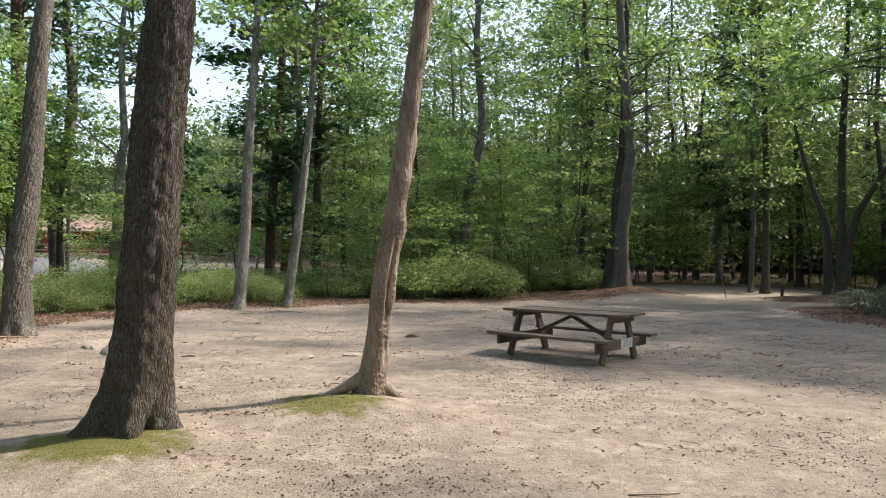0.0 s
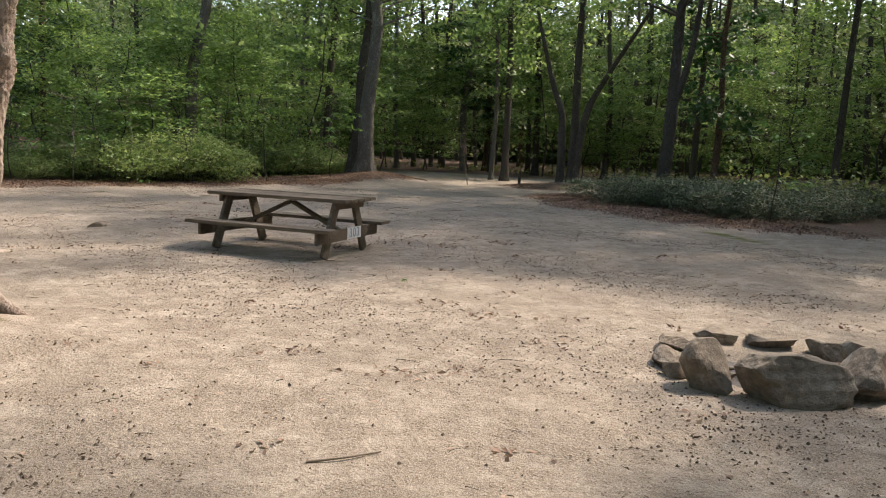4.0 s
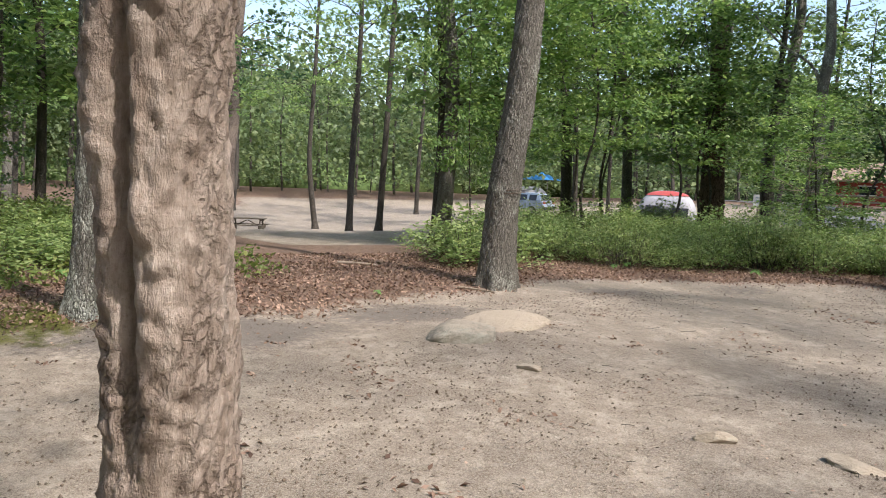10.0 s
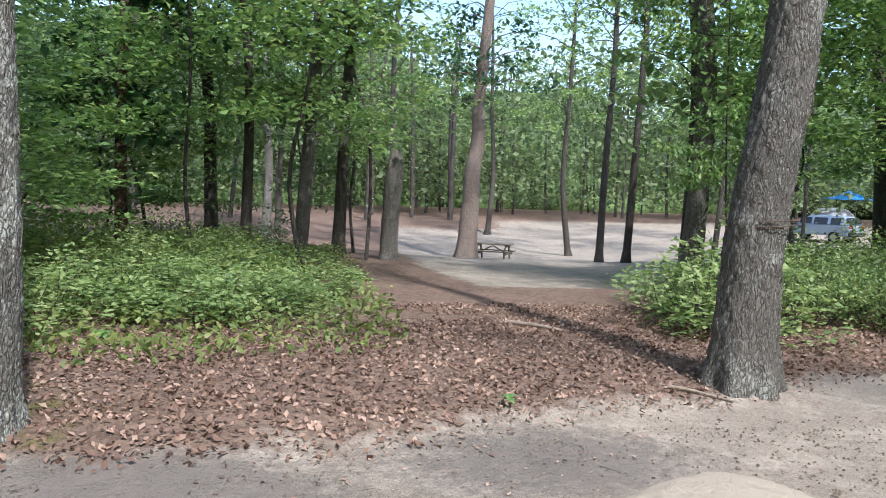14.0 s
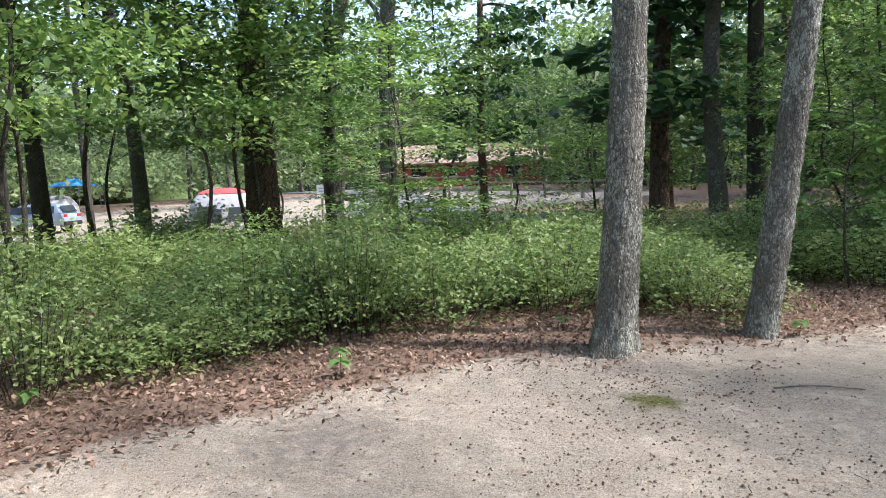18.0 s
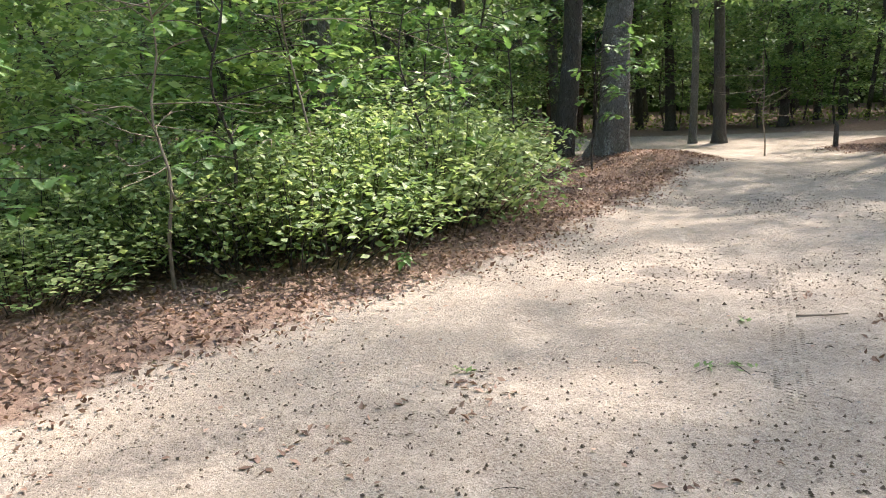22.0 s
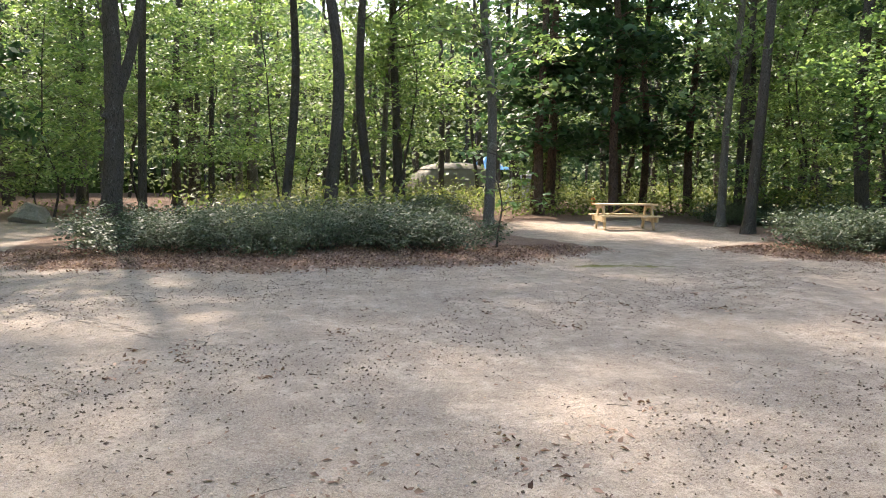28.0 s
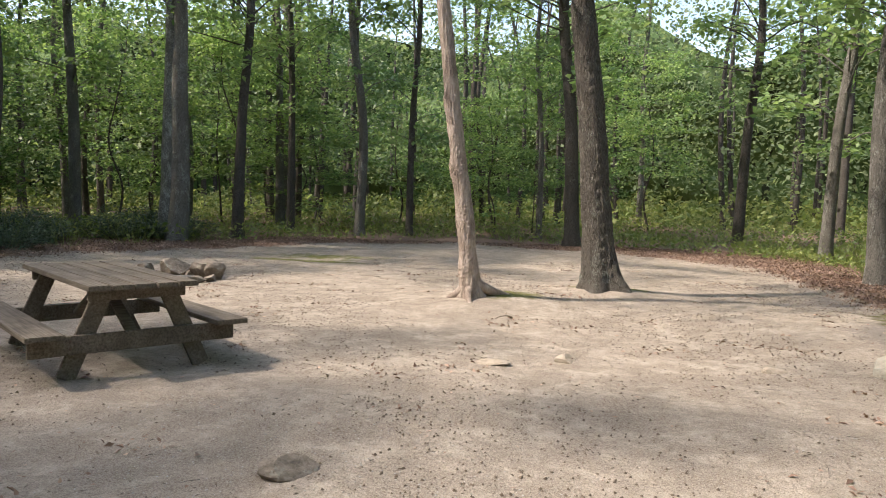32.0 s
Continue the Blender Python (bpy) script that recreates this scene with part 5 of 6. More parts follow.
# prints of tyres pressed into the sand
TYRE_TRACKS = [((-0.3, 20.0), (2.1, 21.9), 0.2), ((3.4, 19.8), (5.8, 22.4), 0.22), ((4.6, 18.9), (7.4, 21.6), 0.22), ((2.2, 14.4), (0.4, 15.45), 0.22), ((-0.9, 17.6), (0.9, 16.3), 0.2)]
prints = []
for (ax, ay), (bx, by), wide in TYRE_TRACKS:
    ln = math.hypot(bx - ax, by - ay)
    ux, uy = (bx - ax) / ln, (by - ay) / ln
    for k in range(int(ln / 0.035)):
        for col in (-0.75, -0.25, 0.25, 0.75):
            if math.sin(k * 0.37 + col * 5 + ax) < -0.55:
                continue
            s, o = 0.035 * k + 0.012 * (col > 0), col * wide / 2
            x, y = ax + ux * s - uy * o, ay + uy * s + ux * o
            dx, dy = wide * 0.1, 0.011
            q = [(x - uy * i * dx + ux * (j * dy + 0.006 * i), y + ux * i * dx + uy * (j * dy + 0.006 * i)) for i, j in ((-1, -1), (1, -1), (1, 1), (-1, 1))]
            z = ground_at(x, y)
            v = np.array([(*c, z - 0.004) for c in q] + [(x + 0.6 * (c[0] - x), y + 0.6 * (c[1] - y), z + 0.0025) for c in q])
            prints.append((v, np.array([(4, 5, 6, 7), (0, 1, 5, 4), (1, 2, 6, 5), (2, 3, 7, 6), (3, 0, 4, 7)])))
tagged(new("tyre_tracks", mesh_of("tyre_tracks", *joined(prints), GROUND, False)), "faint tyre prints pressed into the sand", "tyre track", kind="stuff")


# ---- picnic tables ----
def beam(parent, name, size, m, material, label="", bevel=0.006):
    bm = bmesh.new()
    bmesh.ops.create_cube(bm, size=1.0, matrix=Matrix.Diagonal((*size, 1)))
    bmesh.ops.bevel(bm, geom=bm.edges[:], offset=bevel, segments=2, affect="EDGES")
    ob = part(name, bm, material, parent, label)
    ob.matrix_basis = m
    return ob


def picnic_table(label, wood, length=2.08, width=0.86, seat_span=1.71, foot=1.15, frame_gap=1.62, top_z=0.745, seat_z=0.4, plate=False):
    root = thing("picnic_table", label, "table")
    r = random.Random(5)
    n = 5
    w = width / n
    for k in range(n):
        beam(root, "top_board", (length + r.uniform(-0.012, 0.012), w - 0.012, 0.042), pose(r.uniform(-0.006, 0.006), -width / 2 + w * (k + 0.5), top_z - 0.021 + r.uniform(-0.003, 0.003), r.uniform(-0.6, 0.6), 0, r.uniform(-0.15, 0.15)), wood)
    for s in (-1, 1):
        beam(root, "seat_board", (length + 0.02, 0.27, 0.042), pose(0, s * (seat_span / 2 - 0.135), seat_z - 0.021, s * 0.6), wood)
        x = s * frame_gap / 2
        beam(root, "seat_bearer", (0.045, seat_span - 0.1, 0.145), pose(x + s * 0.047, 0, seat_z - 0.042 - 0.075), wood)
        beam(root, "top_bearer", (0.045, width - 0.1, 0.09), pose(x + s * 0.047, 0, top_z - 0.042 - 0.047), wood)
        for t in (-1, 1):
            a = math.degrees(math.atan2(foot / 2 - 0.27, top_z - 0.05))
            ln = (top_z - 0.045) / math.cos(radians(a)) - 0.02
            beam(root, "leg", (0.045, 0.14, ln), pose(x, t * (foot / 2 + 0.27 - 0.07) / 2, (top_z - 0.045) / 2 + 0.004, t * a), wood)
            for dz in (-0.03, 0.03):
                bm = bmesh.new()
                bmesh.ops.create_cone(bm, cap_ends=True, segments=10, radius1=0.012, radius2=0.009, depth=0.012)
                ob = part("bolt", bm, STEEL, root, "rusty bolt head")
                ob.matrix_basis = pose(x + s * 0.074, t * (foot / 2 - 0.06), seat_z - 0.11 + dz, 0, 90, 0)
        d = Vector((-s * frame_gap / 2 * 0.95, 0, top_z - 0.1 - (seat_z - 0.12)))
        brace = beam(root, "brace", (0.09, 0.042, d.length), Matrix.Translation((x * 0.98 + d.x / 2, 0, seat_z - 0.12 + d.z / 2)) @ d.to_track_quat("Z", "Y").to_matrix().to_4x4(), wood)
    if plate:
        beam(root, "number_plate", (0.006, 0.38, 0.15), pose(frame_gap / 2 + 0.0735, 0.12, seat_z - 0.112), PLATE, "white site number plate", 0.002)
        cu = bpy.data.curves.new("digits", "FONT")
        cu.space_character = 1.15
        cu.body, cu.size, cu.align_x, cu.align_y, cu.extrude = "303", 0.17, "CENTER", "CENTER", 0.001
        tmp = new("digits_curve", cu)
        me = bpy.data.meshes.new_from_object(tmp)
        bpy.data.objects.remove(tmp)
        me.materials.clear()
        me.materials.append(DIGITS)
        part_of("digits", me, root, "blue-grey painted number 303", pose(frame_gap / 2 + 0.078, 0.12, seat_z - 0.112, 90, 0, 90))
    return root


table = picnic_table("weathered brown wooden picnic table with attached benches and a number plate", OLD_WOOD, plate=True)
table.matrix_basis = pose(2.053, 11.905, ground_at(2.05, 11.9) - 0.012, 0, 0, -39.8)
new_table = picnic_table("pale new wooden picnic table with benches on a sandy site", NEW_WOOD, 1.72, 0.74, 1.5, 1.1, 1.4, 0.75, 0.43)
new_table.matrix_basis = pose(19.0, 9.5, ground_at(19, 9.5), 0, 0, 84)
far_table = picnic_table("dark old picnic table on the next sandy site", OLD_WOOD, 1.83, 0.74, 1.5, 1.1, 1.4, 0.75, 0.43)
far_table.matrix_basis = pose(-37.0, 19.1, ground_at(-37.0, 19.1), 0, 0, 58)


# ---- stones ----
def rock_mesh(size, seed, material, detail=3, sharp=0.52):
    bm = bmesh.new()
    bmesh.ops.create_icosphere(bm, subdivisions=detail, radius=1.0)
    v = np.array([p.co for p in bm.verts])
    rr = np.random.default_rng(seed)
    for k in range(15):
        nrm = rr.normal(size=3)
        nrm /= np.linalg.norm(nrm)
        cut = rr.uniform(0.45, 0.78)
        dd = v @ nrm
        v = v - np.maximum(dd - cut, 0)[:, None] * nrm * sharp * 1.9
    v *= (1 + 0.05 * wobble(v, 3.0, seed) + 0.035 * wobble(v, 9.0, seed + 1) + 0.012 * wobble(v, 27.0, seed + 2))[:, None]
    v = v * np.array(size) / 2
    for p, q in zip(bm.verts, v):
        p.co = q
    me = bpy.data.meshes.new("rock")
    bm.to_mesh(me)
    bm.free()
    me.materials.append(material)
    return me


def rock(name, label, x, y, size, seed, material, sink=0.25, turn=0.0, group="", z=None, sharp=0.5):
    ob = new(name, rock_mesh(size, seed, material, 5 if size[0] > 0.6 else 4, sharp))
    ob.matrix_basis = pose(x, y, (ground_at(x, y) if z is None else z) + size[2] * (0.5 - sink), 0, 0, turn)
    return tagged(ob, label, "rock", group)


RX, RY = 4.5, 5.95
RING = [(3.86, 5.75, 0.36, 0.3, 0.42, 60), (4.2, 5.42, 0.66, 0.4, 0.44, -14), (4.86, 5.4, 0.55, 0.4, 0.36, 8), (5.25, 5.72, 0.4, 0.36, 0.32, 60), (5.3, 6.15, 0.42, 0.34, 0.2, 95), (5.08, 6.52, 0.4, 0.3, 0.17, 140), (4.7, 6.72, 0.46, 0.3, 0.18, 5), (4.28, 6.6, 0.4, 0.28, 0.16, 30), (3.95, 6.3, 0.36, 0.3, 0.16, 70), (3.82, 6.02, 0.22, 0.2, 0.16, 20), (4.53, 5.4, 0.16, 0.14, 0.16, 10)]
for k, (x, y, a, b, c, turn) in enumerate(RING):
    rock("fire_ring_stone", "large grey-brown angular stone of a campfire ring" if a > 0.5 else "grey angular stone of a campfire ring, sooty inside", x + 0.13, y, (a * 1.3, b * 1.3, c * 1.2), 400 + k, ROCK, 0.3, turn, "stones of the fire ring")
for k in range(9):
    a, q = 2.4 * k, 0.08 + 0.035 * k
    rock("fire_pit_stone", "small rounded stone among ashes in the fire ring", RX + q * math.cos(a), RY + q * math.sin(a), (0.17, 0.14, 0.1), 430 + k, ROCK, 0.3, 40 * k, "small stones inside the fire ring")
ash = new("ash", rock_mesh((1.0, 1.0, 0.12), 450, ASH))
ash.matrix_basis = pose(RX, RY, ground_at(RX, RY) + 0.01)
tagged(ash, "grey ash and charred soil in the fire ring", "ash", kind="stuff")
rock("boulder", "pale grey boulder sunk in the sand", -4.78, 11.24, (0.66, 0.72, 0.38), 460, PALE_ROCK, 0.45, 12, sharp=0.22)
rock("boulder", "low sand-dusted rock hump beside a boulder", -5.35, 12.1, (1.0, 1.5, 0.26), 469, SAND_ROCK, 0.56, 20, sharp=0.2)
rock("rock", "grey flat-topped rock bedded in the sand", -0.55, 14.3, (0.42, 0.3, 0.16), 461, ROCK, 0.45, 30)
rock("rock", "low pale rock in the sand", -2.0, 11.2, (0.3, 0.22, 0.12), 462, SAND_ROCK, 0.5, 70)
rock("rock", "low sandy rock in the ground", -1.35, 11.5, (0.4, 0.28, 0.1), 463, SAND_ROCK, 0.52, 10)
rock("rock", "low pale rock in the sand", -3.8, 11.2, (0.26, 0.2, 0.1), 464, SAND_ROCK, 0.5, 10)
rock("boulder", "rounded grey boulder at the foot of the tree clump", 14.95, 26.95, (0.75, 0.6, 0.55), 465, PALE_ROCK, 0.35)
rock("boulder", "large pale boulder beyond the sand road", 22.8, 26.8, (1.7, 1.3, 1.15), 476, PALE_ROCK, 0.3, 40)
rock("rock", "grey rock at the edge of the shrubs", 13.1, 5.5, (0.5, 0.42, 0.42), 467, ROCK, 0.25)

# the last belt of trees, far behind
av = np.linspace(0, 2 * math.pi, 361)[:-1]
rows = []
for k, u in enumerate(np.linspace(0, 1, 13)):
    p = np.stack([np.cos(av), np.sin(av), np.full_like(av, u * 2)], -1)
    rr = 64 + 48 * np.exp(-((av - 2.5) / 0.8) ** 2) + 4 * wobble(p, 9.0, 5) - 3 * u
    top = 15.5 + 3.5 * wobble(np.stack([np.cos(av), np.sin(av), av * 0], -1), 14.0, 6)
    rows.append(np.stack([1 + rr * np.cos(av), 14 + rr * np.sin(av), -1 + u * top], -1))
tagged(new("backdrop", mesh_of("backdrop", np.concatenate(rows), grid_faces(13, 360), BACKDROP)), "distant line of green woods", "woods", kind="structure")


# ---- road, building, fences and campers across the way ----
def strip(name, line, wide, material, label, category):
    p = np.array(line, float)
    u = np.linspace(0, len(p) - 1, 60)
    k = np.minimum(u.astype(int), len(p) - 2)
    c = p[k] + (u - k)[:, None] * (p[k + 1] - p[k])
    c = np.stack([np.convolve(np.pad(c[:, i], 4, "edge"), np.ones(9) / 9, "valid") for i in range(2)], 1)
    d = np.gradient(c, axis=0)
    d /= np.linalg.norm(d, axis=1)[:, None]
    side = np.stack([-d[:, 1], d[:, 0]], 1)
    rows = [c + side * wide * s for s in (-0.5, -0.25, 0, 0.25, 0.5)]
    v = np.stack(rows, 1)
    z = height(v[..., 0], v[..., 1]) + 0.05
    return tagged(new(name, mesh_of(name, np.concatenate([v, z[..., None]], -1).reshape(-1, 3), grid_faces(60, 5, False), material)), label, category, kind="structure")


strip("road", [(-9, 34), (-17.5, 40), (-27, 53), (-34, 64), (-48, 74), (-80, 80)], 5.5, ASPHALT, "sunlit grey asphalt camp road", "road")


def boxes(parent, name, material, items, label="", bevel=0.01):
    for size, place_at, turn in items:
        beam(parent, name, size, pose(*place_at, *turn), material, label, bevel)


house = thing("house", "low red wooden camp building with a tan shingle roof", "building")
house.matrix_basis = pose(-41, 77, ground_at(-36, 80) - 0.1, 0, 0, 29)
L, D, HW, HR = 15.0, 7.5, 2.5, 4.2
boxes(house, "wall", RED_WALL, [((L, 0.2, HW), (L / 2, 0.1, HW / 2), (0, 0, 0)), ((L, 0.2, HW), (L / 2, D - 0.1, HW / 2), (0, 0, 0)), ((0.2, D - 0.42, HW), (0.1, D / 2, HW / 2), (0, 0, 0)), ((0.2, D - 0.42, HW), (L - 0.1, D / 2, HW / 2), (0, 0, 0))])
for x in (0.1, L - 0.1):
    bm = bmesh.new()
    vs = [bm.verts.new((x + dx, y, z)) for dx in (-0.1, 0.1) for y, z in ((0, HW + 0.003), (D, HW + 0.003), (D / 2, HR - 0.06))]
    for f in ((0, 1, 2), (5, 4, 3), (0, 3, 4, 1), (1, 4, 5, 2), (2, 5, 3, 0)):
        bm.faces.new([vs[i] for i in f])
    part("gable", bm, RED_WALL, house)
a = math.degrees(math.atan2(HR - HW, D / 2))
ln = math.hypot(HR - HW, D / 2) + 0.55
for s in (-1, 1):
    beam(house, "roof", (L + 1.0, ln, 0.14), pose(L / 2, D / 2 + s * (ln / 2) * math.cos(radians(a)), HR + 0.05 - (ln / 2) * math.sin(radians(a)), -s * a), ROOF, "tan shingle roof")
boxes(house, "window", DARK_GLASS, [((1.4, 0.06, 0.8), (x, -0.02, 1.5), (0, 0, 0)) for x in (2.6, 5.6, 11.8)])
boxes(house, "window_frame", TRIM, [((1.6, 0.05, 0.1), (x, -0.03, z), (0, 0, 0)) for x in (2.6, 5.6, 11.8) for z in (1.06, 1.94)])
boxes(house, "door", DARK_GLASS, [((1.0, 0.06, 2.0), (8.6, -0.02, 1.02), (0, 0, 0))])


def fence(label, wood, line, posts, high):
    root = thing("fence", label, "fence")
    (ax, ay), (bx, by) = line
    turn = math.degrees(math.atan2(by - ay, bx - ax))
    gap = math.hypot(bx - ax, by - ay) / posts
    for k in range(posts + 1):
        x, y = ax + (bx - ax) * k / posts, ay + (by - ay) * k / posts
        z = ground_at(x, y)
        beam(root, "post", (0.16, 0.16, high + 0.3), pose(x, y, z + high / 2 - 0.1, 0, 0, turn), wood)
        if k < posts:
            x2, y2 = ax + (bx - ax) * (k + 1) / posts, ay + (by - ay) * (k + 1) / posts
            dz = ground_at(x2, y2) - z
            for h in (0.45, 0.9):
                beam(root, "rail", (gap, 0.07, 0.13), pose((x + x2) / 2, (y + y2) / 2, z + dz / 2 + h * high, 0, -math.degrees(math.atan2(dz, gap)), turn), wood)
    return root


fence("grey split-rail fence beyond the asphalt road", RAIL_WOOD, [(-37.5, 68.5), (-30.5, 71.5)], 4, 1.1)
fence("weathered brown rail fence on the grass by the road", RAIL_WOOD, [(-26.5, 60), (-11.5, 56)], 6, 1.1)

sign = thing("sign", "white notice on a wooden post by the road", "sign")
sign.location = (-26.1, 44.8, ground_at(-26.1, 44.8))
beam(sign, "post", (0.1, 0.1, 1.6), pose(0, 0, 0.75), RAIL_WOOD)
beam(sign, "board", (0.5, 0.03, 0.66), pose(0.03, -0.07, 1.3, 0, 0, 32), PLATE)
for k in range(3):
    beam(sign, "text_bar", (0.3 - 0.05 * k, 0.008, 0.05), pose(0.045, -0.09, 1.45 - 0.14 * k, 0, 0, 32), DIGITS, "line of dark lettering", 0.001)


def suv():
    root = thing("car", "blue-grey sport utility vehicle parked on the sandy site", "car")
    # outline of the side, nose to tail
    low = [(-2.3, 0.45), (-2.32, 0.75), (-2.15, 0.95), (-1.2, 1.04), (2.2, 1.08), (2.3, 0.9), (2.3, 0.45)]
    up = [(-1.15, 1.04), (-0.35, 1.6), (0.6, 1.68), (1.8, 1.6), (2.18, 1.08)]
    for name, line, half, top, mat in (("body", low, 0.92, 0.9, CAR_PAINT), ("roof", up, 0.84, 0.68, CAR_PAINT)):
        bm = bmesh.new()
        z0, z1 = min(p[1] for p in line), max(p[1] for p in line)
        rings = []
        for s in (-1, 1):
            rings.append([bm.verts.new((x, s * (half + (top - half) * (z - z0) / (z1 - z0)), z)) for x, z in line])
        n = len(line)
        bm.faces.new(rings[0])
        bm.faces.new(rings[1][::-1])
        for k in range(n):
            bm.faces.new((rings[0][(k + 1) % n], rings[0][k], rings[1][k], rings[1][(k + 1) % n]))
        bmesh.ops.recalc_face_normals(bm, faces=bm.faces[:])
        bmesh.ops.bevel(bm, geom=bm.edges[:], offset=0.05, segments=2, affect="EDGES")
        part(name, bm, mat, root)
    for s in (-1, 1):
        for x, w in ((-0.45, 0.75), (0.5, 0.85), (1.42, 0.6)):
            beam(root, "side_window", (w, 0.02, 0.4), pose(x, s * 0.79, 1.32, s * 14), DARK_GLASS, "dark tinted glass", 0.004)
        beam(root, "tail_light", (0.03, 0.32, 0.16), pose(2.29, s * 0.66, 0.98), RED_LAMP, "red tail light", 0.005)
        for x in (-1.45, 1.4):
            wheel = tagged(new("wheel"), "black tyre on a grey alloy rim")
            wheel.parent = root
            wheel.matrix_basis = pose(x, s * 0.84, 0.35, 90)
            for nm, r, d, mat in (("tyre", 0.35, 0.22, RUBBER), ("rim", 0.23, 0.24, CHROME)):
                bm = bmesh.new()
                bmesh.ops.create_cone(bm, cap_ends=True, segments=24, radius1=r, radius2=r, depth=d)
                bmesh.ops.bevel(bm, geom=[e for e in bm.edges if e.is_manifold and e.calc_face_angle(0) > 1], offset=0.03, segments=2, affect="EDGES")
                part(nm, bm, mat, wheel)
    beam(root, "rear_window", (0.02, 1.3, 0.42), pose(2.08, 0, 1.36, 0, -32), DARK_GLASS, "dark rear glass", 0.004)
    beam(root, "windscreen", (0.02, 1.35, 0.6), pose(-0.83, 0, 1.32, 0, 52), DARK_GLASS, "dark windscreen", 0.004)
    beam(root, "bumper", (0.12, 1.75, 0.22), pose(2.3, 0, 0.55), RUBBER, "", 0.03)
    return root


suv().matrix_basis = pose(-43.7, 41.6, ground_at(-43.7, 41.6), 0, 0, 22)


def dome_tent(label, fabric, roof, length, width, high, doors, turn, x, y):
    root = thing("tent", label, "tent")
    root.matrix_basis = pose(x, y, ground_at(x, y), 0, 0, turn)
    for name, lo, hi, mat, grow in (("fly", 0.0, 1.0, fabric, 1.0), ("roof_panel", 0.62, 1.0, roof, 1.02)):
        rows = []
        for u in np.linspace(lo, hi, 9):
            q = math.cos(u * math.pi / 2) ** 0.62
            ang = np.linspace(0, 2 * math.pi, 33)[:-1]
            sq = 1 / np.maximum(np.abs(np.cos(ang)), np.abs(np.sin(ang))) ** 0.55
            rows.append(np.stack([np.cos(ang) * sq * q * length / 2 * grow, np.sin(ang) * sq * q * width / 2 * grow, np.full(32, math.sin(u * math.pi / 2) ** 0.9 * high * grow)], -1))
        part_of(name, mesh_of(name, np.concatenate(rows), grid_faces(9, 32), mat), root)
    for dx, w, h in doors:
        m = pose(dx, -width / 2 * 0.99, h / 2 + 0.05, -14)
        beam(root, "mesh_panel", (w, 0.03, h), m, DARK_CLOTH, "dark mesh panel", 0.01)
    for s in (-1, 1):
        part_of("pole", mesh_of("pole", *tube([(s * length * 0.52, -width * 0.5, 0), (s * length * 0.3, -width * 0.28, high * 0.85), (0, 0, high * 1.04), (-s * length * 0.3, width * 0.28, high * 0.85), (-s * length * 0.52, width * 0.5, 0)], [0.012] * 5, 6, 24), POLE), root)
    return root


dome_tent("large white and grey cabin tent with a red top", WHITE_CLOTH, RED_CLOTH, 4.0, 2.8, 1.9, [(-0.6, 1.3, 0.9), (1.0, 1.1, 0.8)], 35, -35.2, 47.6)
dome_tent("white dome tent behind the parked car", GREY_CLOTH, WHITE_CLOTH, 3.4, 2.8, 1.5, [(0.4, 0.9, 0.7)], 40, -53.5, 50.0)
dome_tent("olive-brown tent half hidden behind shrubs", OLIVE_CLOTH, OLIVE_CLOTH, 5.6, 3.2, 2.2, [(1.6, 1.0, 0.9)], -80, 41.6, 10.6)
dome_tent("white and pale blue dome tent with a dark door", WHITE_CLOTH, GREY_CLOTH, 2.8, 2.6, 1.75, [(-0.2, 0.55, 1.1), (0.7, 0.8, 0.8)], -86, 39.8, 6.4)


def canopy(label, cloth, x, y, w, high, turn):
    root = thing("canopy", label, "canopy")
    root.matrix_basis = pose(x, y, ground_at(x, y), 0, 0, turn)
    for sx in (-1, 1):
        for sy in (-1, 1):
            beam(root, "pole", (0.05, 0.05, high), pose(sx * w / 2, sy * w / 2, high / 2), POLE)
    rows = []
    for u in np.linspace(0, 1, 7):
        ang = np.linspace(0, 2 * math.pi, 25)[:-1] + math.pi / 4
        sq = 1 / np.maximum(np.abs(np.cos(ang)), np.abs(np.sin(ang)))
        rows.append(np.stack([np.cos(ang) * sq * (1 - u) * (w / 2 + 0.06), np.sin(ang) * sq * (1 - u) * (w / 2 + 0.06), np.full(24, high + 0.01 + 0.8 * u ** 1.3)], -1))
    part_of("cover", mesh_of("cover", np.concatenate(rows), grid_faces(7, 24), cloth), root)
    return root


canopy("bright blue shelter canopy beside the tents", BLUE_CLOTH, 43.6, 8.2, 2.6, 1.9, 10)
canopy("blue shelter canopy at a far campsite", BLUE_CLOTH, -58, 55, 3.0, 1.9, 20)
bag = new("camp_chair", rock_mesh((0.4, 0.35, 0.5), 500, ORANGE_CLOTH, 3, 0.3))
bag.matrix_basis = pose(35.8, 4.2, ground_at(35.8, 4.2) + 0.22)
tagged(bag, "small bright orange folded camp chair on the ground", "chair")
post = new("stump_post", mesh_of("stump_post", *tube([(0, 0, -0.1), (0.02, 0, 0.4), (0.05, 0.03, 0.55)], [0.06, 0.055, 0.02], 10, 8, 0, 0, 0.1, 3), OAK_DARK))
post.location = (12.9, 28.6, ground_at(12.9, 28.6))
tagged(post, "short dark broken post beside the sand road", "post")
# wire wound round the stout oak
wire = []
for k in range(2):
    pts = []
    for i in range(25):
        q = 2 * math.pi * i / 24
        z = 1.33 + 0.025 * k + 0.02 * math.sin(q + k)
        pts.append((-7.76 + 0.03 * z + 0.238 * math.cos(q), 13.75 + 0.055 * z + 0.238 * math.sin(q), z))
    wire.append(tube(pts, [0.005] * 25, 5, 48))
tagged(new("wire", mesh_of("wire", *joined(wire), STEEL)), "rusty wire wound round the oak trunk", "wire")


